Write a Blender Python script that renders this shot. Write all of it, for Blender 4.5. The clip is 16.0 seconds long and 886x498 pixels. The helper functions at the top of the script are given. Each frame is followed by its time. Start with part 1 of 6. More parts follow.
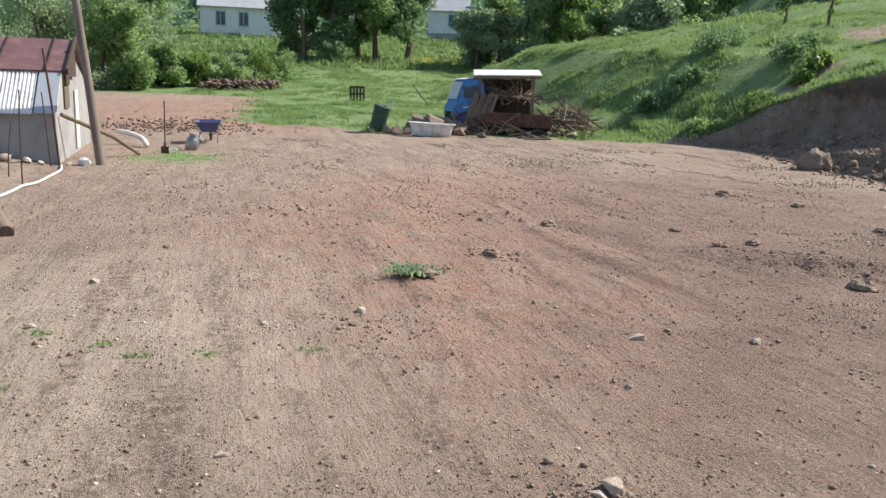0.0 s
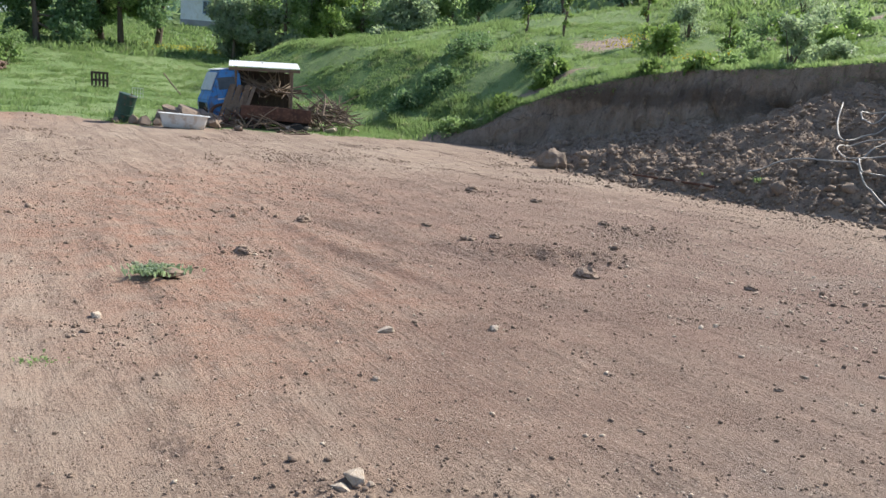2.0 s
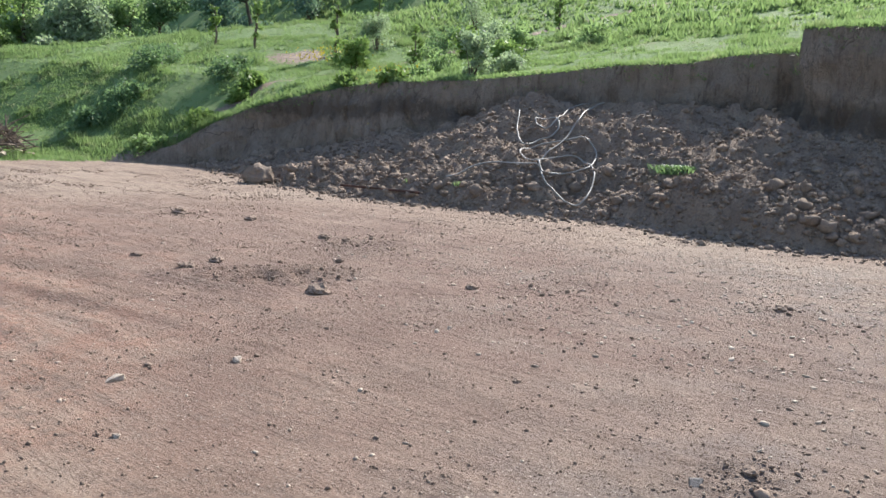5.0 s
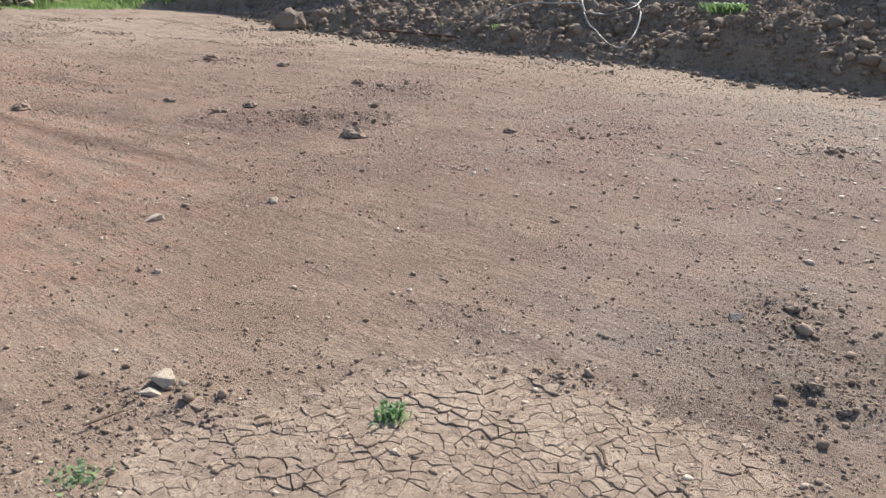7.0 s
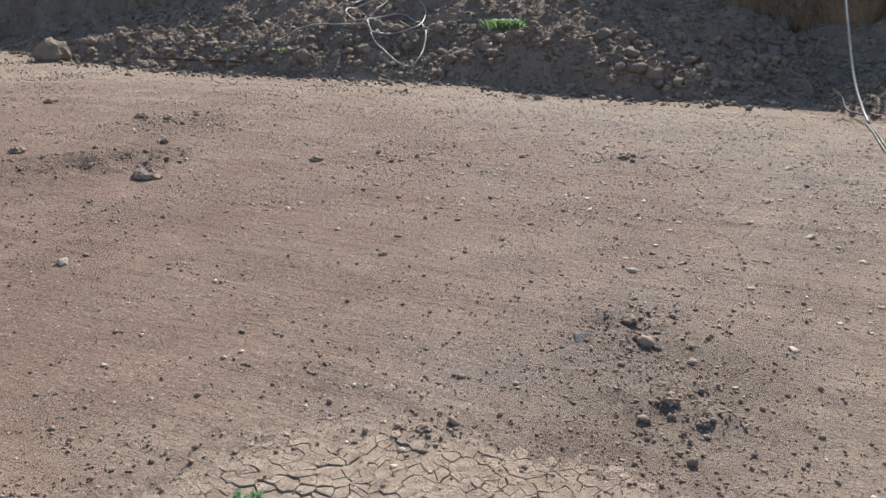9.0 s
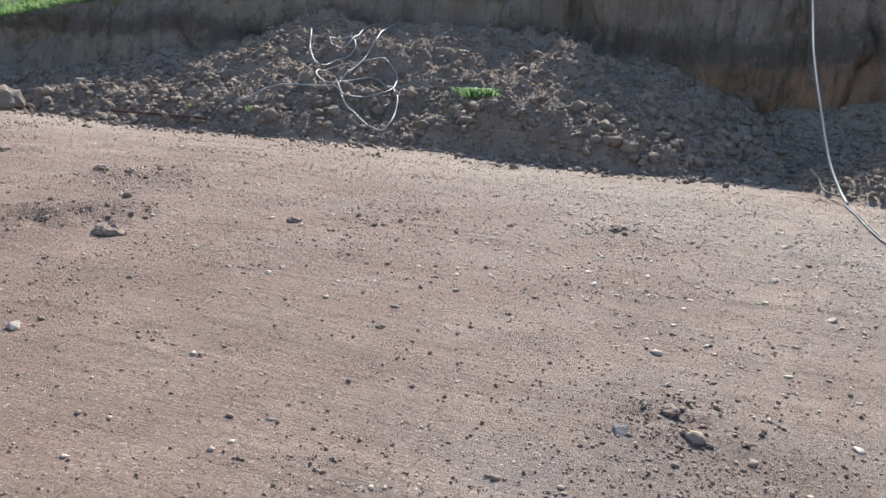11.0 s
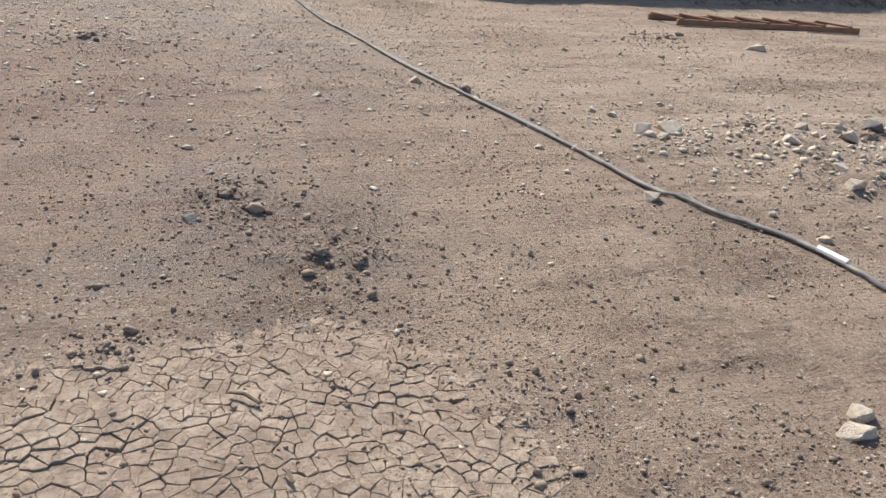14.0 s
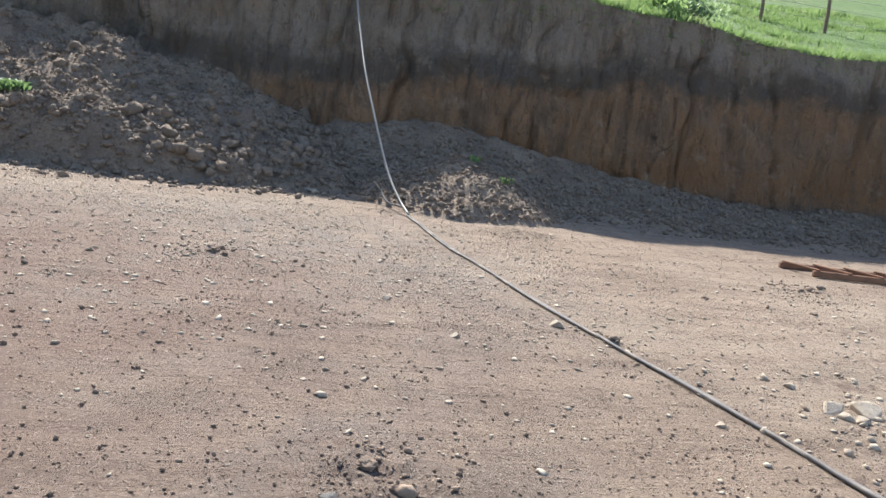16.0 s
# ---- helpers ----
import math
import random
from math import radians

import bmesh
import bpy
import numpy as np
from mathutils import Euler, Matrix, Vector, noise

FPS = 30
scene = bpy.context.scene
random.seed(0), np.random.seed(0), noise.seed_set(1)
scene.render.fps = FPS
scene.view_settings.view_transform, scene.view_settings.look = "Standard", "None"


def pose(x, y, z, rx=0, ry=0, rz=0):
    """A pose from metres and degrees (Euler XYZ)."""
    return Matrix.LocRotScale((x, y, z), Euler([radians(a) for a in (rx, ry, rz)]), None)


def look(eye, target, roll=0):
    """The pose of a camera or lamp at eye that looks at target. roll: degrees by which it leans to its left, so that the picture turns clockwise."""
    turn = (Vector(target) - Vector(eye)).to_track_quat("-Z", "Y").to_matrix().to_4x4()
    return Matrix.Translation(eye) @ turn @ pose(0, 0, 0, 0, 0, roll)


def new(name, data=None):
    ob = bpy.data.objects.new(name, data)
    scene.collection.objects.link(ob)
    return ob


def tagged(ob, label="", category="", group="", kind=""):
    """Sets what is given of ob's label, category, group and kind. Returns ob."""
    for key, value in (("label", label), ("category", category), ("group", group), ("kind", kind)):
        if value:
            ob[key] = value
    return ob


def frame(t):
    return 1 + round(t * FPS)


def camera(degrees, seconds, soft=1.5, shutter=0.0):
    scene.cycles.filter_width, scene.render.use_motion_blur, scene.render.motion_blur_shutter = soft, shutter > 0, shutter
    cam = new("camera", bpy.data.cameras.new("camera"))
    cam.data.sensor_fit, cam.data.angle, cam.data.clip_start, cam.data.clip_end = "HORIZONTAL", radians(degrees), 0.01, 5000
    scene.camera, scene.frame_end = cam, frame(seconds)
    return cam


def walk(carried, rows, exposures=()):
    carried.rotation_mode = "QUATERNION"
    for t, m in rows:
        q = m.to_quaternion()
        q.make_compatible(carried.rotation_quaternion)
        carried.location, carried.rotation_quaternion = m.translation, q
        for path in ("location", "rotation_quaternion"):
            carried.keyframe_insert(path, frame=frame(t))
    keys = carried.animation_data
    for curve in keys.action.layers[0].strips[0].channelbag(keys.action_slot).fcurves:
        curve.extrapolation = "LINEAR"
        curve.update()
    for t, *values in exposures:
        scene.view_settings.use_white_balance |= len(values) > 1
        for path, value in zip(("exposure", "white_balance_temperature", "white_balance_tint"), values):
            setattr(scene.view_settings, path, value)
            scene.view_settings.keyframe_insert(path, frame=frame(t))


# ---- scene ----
# ---- camera ----
cam = camera(58.55, 16.0, soft=1.5)
PATH = [
    (0, (-0.132, -0.897, 1.765), (-0.099, 1.065, 1.377), 2.0),
    (0.5, (-0.104, -0.914, 1.763), (0.022, 1.04, 1.355), 2.3),
    (1, (-0.066, -0.934, 1.77), (0.22, 1.0, 1.348), 3.1),
    (1.5, (-0.034, -0.95, 1.779), (0.43, 0.953, 1.371), 3.7),
    (2, (-0.016, -0.936, 1.787), (0.597, 0.931, 1.418), 4.2),
    (2.5, (0.009, -0.949, 1.8), (0.757, 0.871, 1.442), 3.3),
    (3, (-0.063, -0.857, 1.797), (0.956, 0.836, 1.49), 2.5),
    (3.5, (-0.132, -0.785, 1.801), (1.021, 0.815, 1.47), 2.3),
    (4, (-0.188, -0.768, 1.815), (1.034, 0.784, 1.5), 2.8),
    (4.2, (-0.194, -0.756, 1.834), (1.068, 0.767, 1.541), 2.9),
    (6.3, (-0.168, -0.722, 1.777), (1.063, 0.818, 1.442), 1.7),
    (6.5, (-0.155, -0.713, 1.762), (1.078, 0.799, 1.323), 2.1),
    (7, (-0.124, -0.663, 1.698), (1.014, 0.843, 1.037), 1.7),
    (7.5, (-0.078, -0.647, 1.653), (0.915, 0.846, 0.768), 1.7),
    (8, (-0.011, -0.629, 1.684), (1.054, 0.833, 0.831), 3.0),
    (8.5, (-0.03, -0.505, 1.722), (1.356, 0.778, 1.064), 2.4),
    (9, (-0.046, -0.32, 1.732), (1.456, 0.85, 1.122), 0.5),
    (9.2, (-0.026, -0.274, 1.737), (1.516, 0.856, 1.15), 2.3),
    (11.3, (0.182, 0.356, 1.599), (1.795, 1.455, 1.162), 3.2),
    (11.5, (0.226, 0.404, 1.607), (1.842, 1.483, 1.135), 2.0),
    (12, (0.273, 0.501, 1.65), (2.075, 1.304, 1.324), 4.2),
    (12.5, (0.133, 0.715, 1.563), (2.057, 1.044, 1.125), 2.2),
    (13, (-0.027, 0.792, 1.571), (1.885, 1.064, 1.051), 4.5),
    (13.5, (-0.202, 0.687, 1.58), (1.644, 0.756, 0.813), 4.2),
    (14, (-0.36, 0.613, 1.603), (1.454, 0.403, 0.786), 4.6),
    (14.5, (-0.297, 0.704, 1.645), (1.546, 0.377, 0.94), 6.1),
    (15, (-0.128, 0.872, 1.693), (1.817, 0.662, 1.279), 2.6),
    (15.5, (0.093, 1.021, 1.693), (2.072, 1.019, 1.404), 4.3),
    (16, (0.424, 1.112, 1.619), (2.396, 1.134, 1.29), 7.5),
]
walk(cam, [(t, look(eye, aim, roll)) for t, eye, aim, roll in PATH], exposures=[(0, 0.88, 6500, 10), (2.5, 1.0, 6350, 10), (4.0, 1.13, 6200, 10), (6.3, 1.08, 6300, 10), (7.5, 0.92, 6600, 9), (9, 0.84, 6300, 8), (11.5, 1.24, 5900, 8), (12.2, 1.24, 5900, 8), (13, 1.22, 6200, 7), (14.5, 0.82, 6500, 8), (15.5, 1.1, 6300, 7), (16, 1.25, 6250, 7)])

# ---- sky and sun ----
SUN_TURN, SUN_UP = radians(68), radians(41.0)
world = bpy.data.worlds.new("world")
scene.world = world
world.use_nodes = True
sky = world.node_tree.nodes.new("ShaderNodeTexSky")
sky.sky_type, sky.sun_disc, sky.sun_elevation, sky.sun_rotation = "NISHITA", False, SUN_UP, SUN_TURN
back = world.node_tree.nodes["Background"]
back.inputs["Strength"].default_value = 0.10
world.node_tree.links.new(sky.outputs[0], back.inputs["Color"])
sun_data = bpy.data.lights.new("sun", "SUN")
sun_data.energy, sun_data.angle, sun_data.color = 4.2, radians(0.53), (1.0, 0.94, 0.84)
sun = new("sun", sun_data)
sun_way = Vector((math.sin(SUN_TURN) * math.cos(SUN_UP), math.cos(SUN_TURN) * math.cos(SUN_UP), math.sin(SUN_UP)))
sun.matrix_world = look(sun_way * 80, (0, 0, 0))


# ---- materials ----
class Nodes:
    """A short hand for node trees."""

    def __init__(self, name, rough=0.9, metal=0.0):
        self.mat = bpy.data.materials.new(name)
        self.mat.use_nodes = True
        self.tree = self.mat.node_tree
        self.bsdf = self.tree.nodes["Principled BSDF"]
        self.bsdf.inputs["Roughness"].default_value = rough
        self.bsdf.inputs["Metallic"].default_value = metal
        self.bsdf.inputs["Specular IOR Level"].default_value = 0.25

    def add(self, kind, **values):
        n = self.tree.nodes.new(kind)
        for key, value in values.items():
            setattr(n, key, value)
        return n

    def put(self, value, socket):
        if isinstance(value, bpy.types.NodeSocket):
            self.tree.links.new(value, socket)
        elif isinstance(value, tuple) and len(value) == 3 and socket.type == "RGBA":
            socket.default_value = (*value, 1)
        else:
            socket.default_value = value

    def place(self):
        return self.add("ShaderNodeNewGeometry").outputs["Position"]

    def local(self):
        return self.add("ShaderNodeTexCoord").outputs["Object"]

    def stretch(self, vec, sx, sy, sz):
        n = self.add("ShaderNodeMapping")
        self.put(vec, n.inputs["Vector"])
        n.inputs["Scale"].default_value = (sx, sy, sz)
        return n.outputs[0]

    def turned(self, vec, degrees):
        n = self.add("ShaderNodeMapping")
        self.put(vec, n.inputs["Vector"])
        n.inputs["Rotation"].default_value = (0, 0, radians(degrees))
        return n.outputs[0]

    def noise(self, vec, scale, detail=4, rough=0.55):
        n = self.add("ShaderNodeTexNoise")
        self.put(vec, n.inputs["Vector"])
        n.inputs["Scale"].default_value, n.inputs["Detail"].default_value, n.inputs["Roughness"].default_value = scale, detail, rough
        return n.outputs["Fac"]

    def cells(self, vec, scale, feature="F1", out="Distance"):
        n = self.add("ShaderNodeTexVoronoi", feature=feature)
        self.put(vec, n.inputs["Vector"])
        n.inputs["Scale"].default_value = scale
        return n.outputs[out]

    def ramp(self, fac, a, b, lo=0.0, hi=1.0):
        n = self.add("ShaderNodeMapRange")
        for i, v in enumerate((fac, a, b, lo, hi)):
            self.put(v, n.inputs[i])
        return n.outputs[0]

    def mix(self, fac, a, b, blend="MIX"):
        n = self.add("ShaderNodeMix", data_type="RGBA", blend_type=blend)
        self.put(fac, n.inputs[0]), self.put(a, n.inputs[6]), self.put(b, n.inputs[7])
        return n.outputs[2]

    def math(self, op, a, b=0.0):
        n = self.add("ShaderNodeMath", operation=op)
        self.put(a, n.inputs[0]), self.put(b, n.inputs[1])
        return n.outputs[0]

    def attr(self, name):
        return self.add("ShaderNodeAttribute", attribute_name=name).outputs["Fac"]

    def rnd(self):
        return self.add("ShaderNodeObjectInfo").outputs["Random"]

    def island(self):
        return self.add("ShaderNodeNewGeometry").outputs["Random Per Island"]

    def bump(self, height, strength=0.5, distance=0.02, on=None):
        n = self.add("ShaderNodeBump")
        n.inputs["Strength"].default_value, n.inputs["Distance"].default_value = strength, distance
        self.put(height, n.inputs["Height"])
        if on is not None:
            self.put(on, n.inputs["Normal"])
        self.put(n.outputs[0], self.bsdf.inputs["Normal"])
        return n.outputs[0]

    def done(self, colour):
        self.put(colour, self.bsdf.inputs["Base Color"])
        return self.mat


def mottled(name, a, b, scale=6.0, rough=0.85, metal=0.0, bump=0.3, distance=0.01, stretch=(1, 1, 1), fine=60.0, vary=0.0, stain=None):
    """A surface of two tones with grain, fine relief and, if told, stains of a third tone."""
    n = Nodes(name, rough, metal)
    v = n.stretch(n.local(), *stretch)
    big, small = n.noise(v, scale), n.noise(v, fine, 3)
    c = n.mix(n.ramp(big, 0.35, 0.65), a, b)
    c = n.mix(n.ramp(small, 0.3, 0.7, 0.0, 0.35), c, tuple(0.55 * k for k in a))
    if stain:
        c = n.mix(n.ramp(n.noise(v, scale * 2.3, 5), 0.52, 0.64), c, stain)
    if vary:
        c = n.mix(n.ramp(n.rnd(), 0, 1, 0, vary), c, tuple(0.45 * k for k in b))
    n.bump(n.math("ADD", small, big), bump, distance)
    return n.done(c)


def soil_colour(n, v):
    """Bare earth: packed tan ground, darker loosened streaks, red and grey patches, grit and pale chips of stone."""
    big = n.noise(v, 0.33, 4)
    c = n.mix(n.ramp(big, 0.38, 0.62), (0.340, 0.266, 0.204), (0.300, 0.222, 0.168))
    c = n.mix(n.ramp(n.noise(v, 1.7, 6, 0.7), 0.44, 0.66, 0, 0.75), c, (0.25, 0.183, 0.142))
    c = n.mix(n.math("MULTIPLY", n.attr("red"), n.ramp(n.noise(v, 2.2, 5, 0.65), 0.33, 0.58, 0, 0.9)), c, (0.335, 0.188, 0.130))
    c = n.mix(n.math("MULTIPLY", n.attr("grey"), n.ramp(n.noise(v, 1.7, 5, 0.65), 0.3, 0.6)), c, (0.225, 0.187, 0.163))
    c = n.mix(n.math("MULTIPLY", n.attr("umber"), n.ramp(n.noise(v, 0.9, 5, 0.65), 0.2, 0.55)), c, (0.20, 0.130, 0.102))
    c = n.mix(n.math("MULTIPLY", n.attr("pale"), n.ramp(n.noise(v, 3.1, 5, 0.7), 0.3, 0.6, 0.4, 1.0)), c, (0.44, 0.36, 0.285))
    drag = n.noise(n.stretch(n.turned(v, -14), 2.4, 0.42, 1), 1.3, 6, 0.68)
    c = n.mix(n.math("MULTIPLY", n.ramp(drag, 0.49, 0.58, 0, 0.95), n.ramp(n.noise(v, 11, 5, 0.75), 0.42, 0.58)), c, (0.185, 0.130, 0.102))
    turned = n.math("MULTIPLY", n.attr("loose"), n.ramp(n.noise(v, 5.5, 5, 0.7), 0.34, 0.56))
    c = n.mix(n.math("MULTIPLY", turned, 0.42), c, (0.175, 0.122, 0.096))
    c = n.mix(n.ramp(n.noise(v, 9, 5, 0.75), 0.53, 0.72, 0, 0.55), c, (0.165, 0.118, 0.09))
    c = n.mix(n.ramp(n.noise(v, 55, 4, 0.7), 0.50, 0.66, 0, 0.6), c, (0.125, 0.09, 0.07))
    c = n.mix(n.ramp(n.noise(v, 42, 4, 0.75), 0.55, 0.68, 0, 0.6), c, (0.50, 0.41, 0.33))
    chips = n.ramp(n.cells(v, 26), 0.10, 0.2, 1, 0)
    some = n.ramp(n.noise(v, 0.8, 3), 0.45, 0.65)
    c = n.mix(n.math("MULTIPLY", chips, n.math("MULTIPLY", some, 0.85)), c, (0.56, 0.49, 0.41))
    return c


def drag_marks(n, v):
    """Long shallow scrapes left by the blade."""
    return n.noise(n.stretch(n.turned(v, -14), 2.4, 0.42, 1), 2.1, 6, 0.7)


def ground_material():
    n = Nodes("earth_and_turf", 0.95)
    v = n.place()
    c = soil_colour(n, v)
    # bare cut face: dark topsoil, ochre clay, grey foot, with run-down streaks
    sep = n.add("ShaderNodeSeparateXYZ")
    n.put(v, sep.inputs[0])
    y, z = sep.outputs[1], sep.outputs[2]
    wob = n.math("ADD", z, n.ramp(n.noise(v, 0.35, 4), 0.2, 0.8, -0.45, 0.45))
    wob = n.math("ADD", wob, n.ramp(n.noise(v, 3.0, 5, 0.7), 0.2, 0.8, -0.3, 0.3))
    wob = n.math("ADD", wob, n.ramp(y, -5.0, 4.5, 0, 0.85))
    runs = n.noise(n.stretch(v, 1.0, 1.0, 0.10), 2.6, 6, 0.7)
    blotch = n.noise(n.stretch(v, 1.0, 1.0, 0.6), 1.5, 6, 0.7)
    ochre = n.mix(n.ramp(blotch, 0.38, 0.62), (0.36, 0.215, 0.125), (0.27, 0.18, 0.122))
    ochre = n.mix(n.ramp(wob, 1.9, 1.0, 0, 0.7), ochre, (0.30, 0.15, 0.07))
    brown = n.mix(n.ramp(blotch, 0.38, 0.62), (0.37, 0.305, 0.25), (0.275, 0.222, 0.182))
    deep = n.ramp(y, 5.5, 7.5, 1, 0)
    face = n.mix(n.math("MULTIPLY", deep, n.ramp(wob, 3.3, 3.0)), brown, ochre)
    face = n.mix(n.math("MULTIPLY", n.ramp(wob, 2.85, 3.15), n.ramp(wob, 3.85, 3.45, 0, 0.85)), face, (0.135, 0.112, 0.095))
    face = n.mix(n.ramp(wob, 0.9, 0.4, 0, 0.8), face, (0.17, 0.14, 0.115))
    face = n.mix(n.ramp(runs, 0.52, 0.64, 0, 0.6), face, (0.145, 0.108, 0.082))
    face = n.mix(n.ramp(n.noise(n.stretch(v, 1, 1, 0.16), 5.5, 5, 0.7), 0.57, 0.68, 0, 0.55), face, (0.105, 0.082, 0.064))
    face = n.mix(n.ramp(n.noise(v, 16, 5, 0.7), 0.5, 0.75, 0, 0.45), face, (0.13, 0.10, 0.075))
    face = n.mix(n.ramp(n.noise(v, 2.4, 7, 0.75), 0.56, 0.66, 0, 0.55), face, (0.39, 0.30, 0.225))
    warp = n.add("ShaderNodeVectorMath", operation="ADD")
    shift = n.add("ShaderNodeTexNoise")
    n.put(v, shift.inputs["Vector"])
    shift.inputs["Scale"].default_value = 1.6
    n.put(n.stretch(v, 1, 1, 0.35), warp.inputs[0]), n.put(shift.outputs["Color"], warp.inputs[1])
    cracks = n.ramp(n.cells(warp.outputs[0], 0.9, "DISTANCE_TO_EDGE"), 0.004, 0.022, 0.6, 0)
    face = n.mix(n.math("MULTIPLY", cracks, n.ramp(n.noise(v, 0.9, 3), 0.52, 0.66)), face, (0.07, 0.055, 0.045))
    c = n.mix(n.attr("face"), c, face)
    heap = n.mix(n.ramp(n.noise(v, 1.4, 4), 0.35, 0.65), (0.38, 0.295, 0.225), (0.27, 0.205, 0.16))
    heap = n.mix(n.ramp(n.noise(v, 18, 5, 0.7), 0.4, 0.7, 0, 0.6), heap, (0.13, 0.10, 0.078))
    c = n.mix(n.attr("heap"), c, heap)
    turf = n.mix(n.ramp(n.noise(v, 0.22, 4), 0.35, 0.65), (0.125, 0.205, 0.065), (0.175, 0.245, 0.095))
    turf = n.mix(n.ramp(n.noise(v, 1.9, 5, 0.65), 0.5, 0.7, 0, 0.8), turf, (0.075, 0.14, 0.04))
    turf = n.mix(n.ramp(n.noise(v, 9, 4, 0.7), 0.5, 0.72, 0, 0.7), turf, (0.22, 0.235, 0.125))
    turf = n.mix(n.ramp(n.noise(v, 0.9, 4), 0.6, 0.75, 0, 0.5), turf, (0.19, 0.16, 0.09))
    edge = n.math("ADD", n.math("SUBTRACT", n.attr("grass"), n.attr("face")), n.ramp(n.noise(v, 1.3, 5, 0.65), 0.2, 0.8, -0.3, 0.3))
    c = n.mix(n.ramp(edge, 0.44, 0.56), c, turf)
    cliff = n.bump(n.math("MULTIPLY", n.math("ADD", n.noise(n.stretch(v, 1, 1, 0.4), 3.0, 5, 0.65), n.noise(v, 9, 4, 0.7)), n.attr("face")), 1.0, 0.22)
    crumbly = n.math("MAXIMUM", n.math("MAXIMUM", n.attr("loose"), n.attr("heap")), n.ramp(n.noise(v, 1.1, 5, 0.65), 0.46, 0.64, 0.12, 0.7))
    a = n.bump(n.math("MULTIPLY", n.noise(v, 13, 6, 0.74), crumbly), 1.0, 0.052, n.bump(drag_marks(n, v), 0.9, 0.07, cliff))
    n.bump(n.noise(v, 70, 5, 0.78), 0.9, 0.017, a)
    return n.done(c)


# ---- the lie of the land ----
def hash2(ix, iy, seed):
    h = (ix.astype(np.int64) * 374761393 + iy.astype(np.int64) * 668265263 + seed * 982451653) & 0x7FFFFFFF
    h = ((h ^ (h >> 13)) * 1274126177) & 0x7FFFFFFF
    return ((h ^ (h >> 16)) & 0xFFFF) / 65535.0


def vnoise(x, y, seed=0):
    """Smooth value noise, -1 to 1."""
    x, y = np.asarray(x, float), np.asarray(y, float)
    ix, iy = np.floor(x), np.floor(y)
    fx, fy = x - ix, y - iy
    fx, fy = fx * fx * (3 - 2 * fx), fy * fy * (3 - 2 * fy)
    a, b = hash2(ix, iy, seed), hash2(ix + 1, iy, seed)
    c, d = hash2(ix, iy + 1, seed), hash2(ix + 1, iy + 1, seed)
    return 2 * ((a + (b - a) * fx) * (1 - fy) + (c + (d - c) * fx) * fy) - 1


def fbm(x, y, octaves=4, seed=0):
    out, amp = 0, 1.0
    for k in range(octaves):
        out = out + amp * vnoise(x * 2**k, y * 2**k, seed + k)
        amp *= 0.5
    return out / 1.9


def sstep(a, b, v):
    q = np.clip((v - a) / (b - a), 0, 1)
    return q * q * (3 - 2 * q)


def face_x(y):
    """Where the foot of the cut bank stands, for each y."""
    line = np.interp(y, [-60, -20, -14, -5, 0, 5, 8.7, 9.3, 15, 20, 24, 25.3, 26.1, 26.6, 27.2],
                     [36, 23.5, 21.5, 19, 18.0, 18.0, 17.4, 18.6, 17, 14, 12.6, 11.6, 10.4, 9.2, 8.6])
    return line + 0.22 * vnoise(y * 0.55, y * 0, 5) + 0.1 * vnoise(y * 1.7, y * 0, 6)


def valley(y):
    return np.interp(y, [-60, 8, 20, 27, 33, 43, 52, 60, 88, 130, 220, 420], [0, 0, 0.08, 0.27, 0.72, 1.25, 2.3, 3.6, 7.0, 11, 26, 75])


def hill(x, y):
    """Height of the natural hillside above the valley floor."""
    s = x - np.interp(y, [-60, 27, 44, 50, 62], [8, 8.0, -0.3, -0.5, 3])
    p = np.interp(s, [0, 2, 3.5, 6, 8, 10, 13, 18, 30, 60, 150, 400], [0, 0.6, 1.6, 3.0, 3.35, 3.75, 4.45, 5.75, 9, 16, 34, 80])
    p = p + 0.62 * sstep(9.15, 8.75, y) * sstep(-7.5, -0.5, y) * sstep(14, 16, x) * (1 - sstep(21, 32, x))
    return p * (1 - 0.72 * sstep(46, 60, y + 0.35 * x) * (1 - sstep(26, 40, x))) + 0.12 * fbm(x * 0.5, y * 0.5, 3, 40) * sstep(0, 3, s)


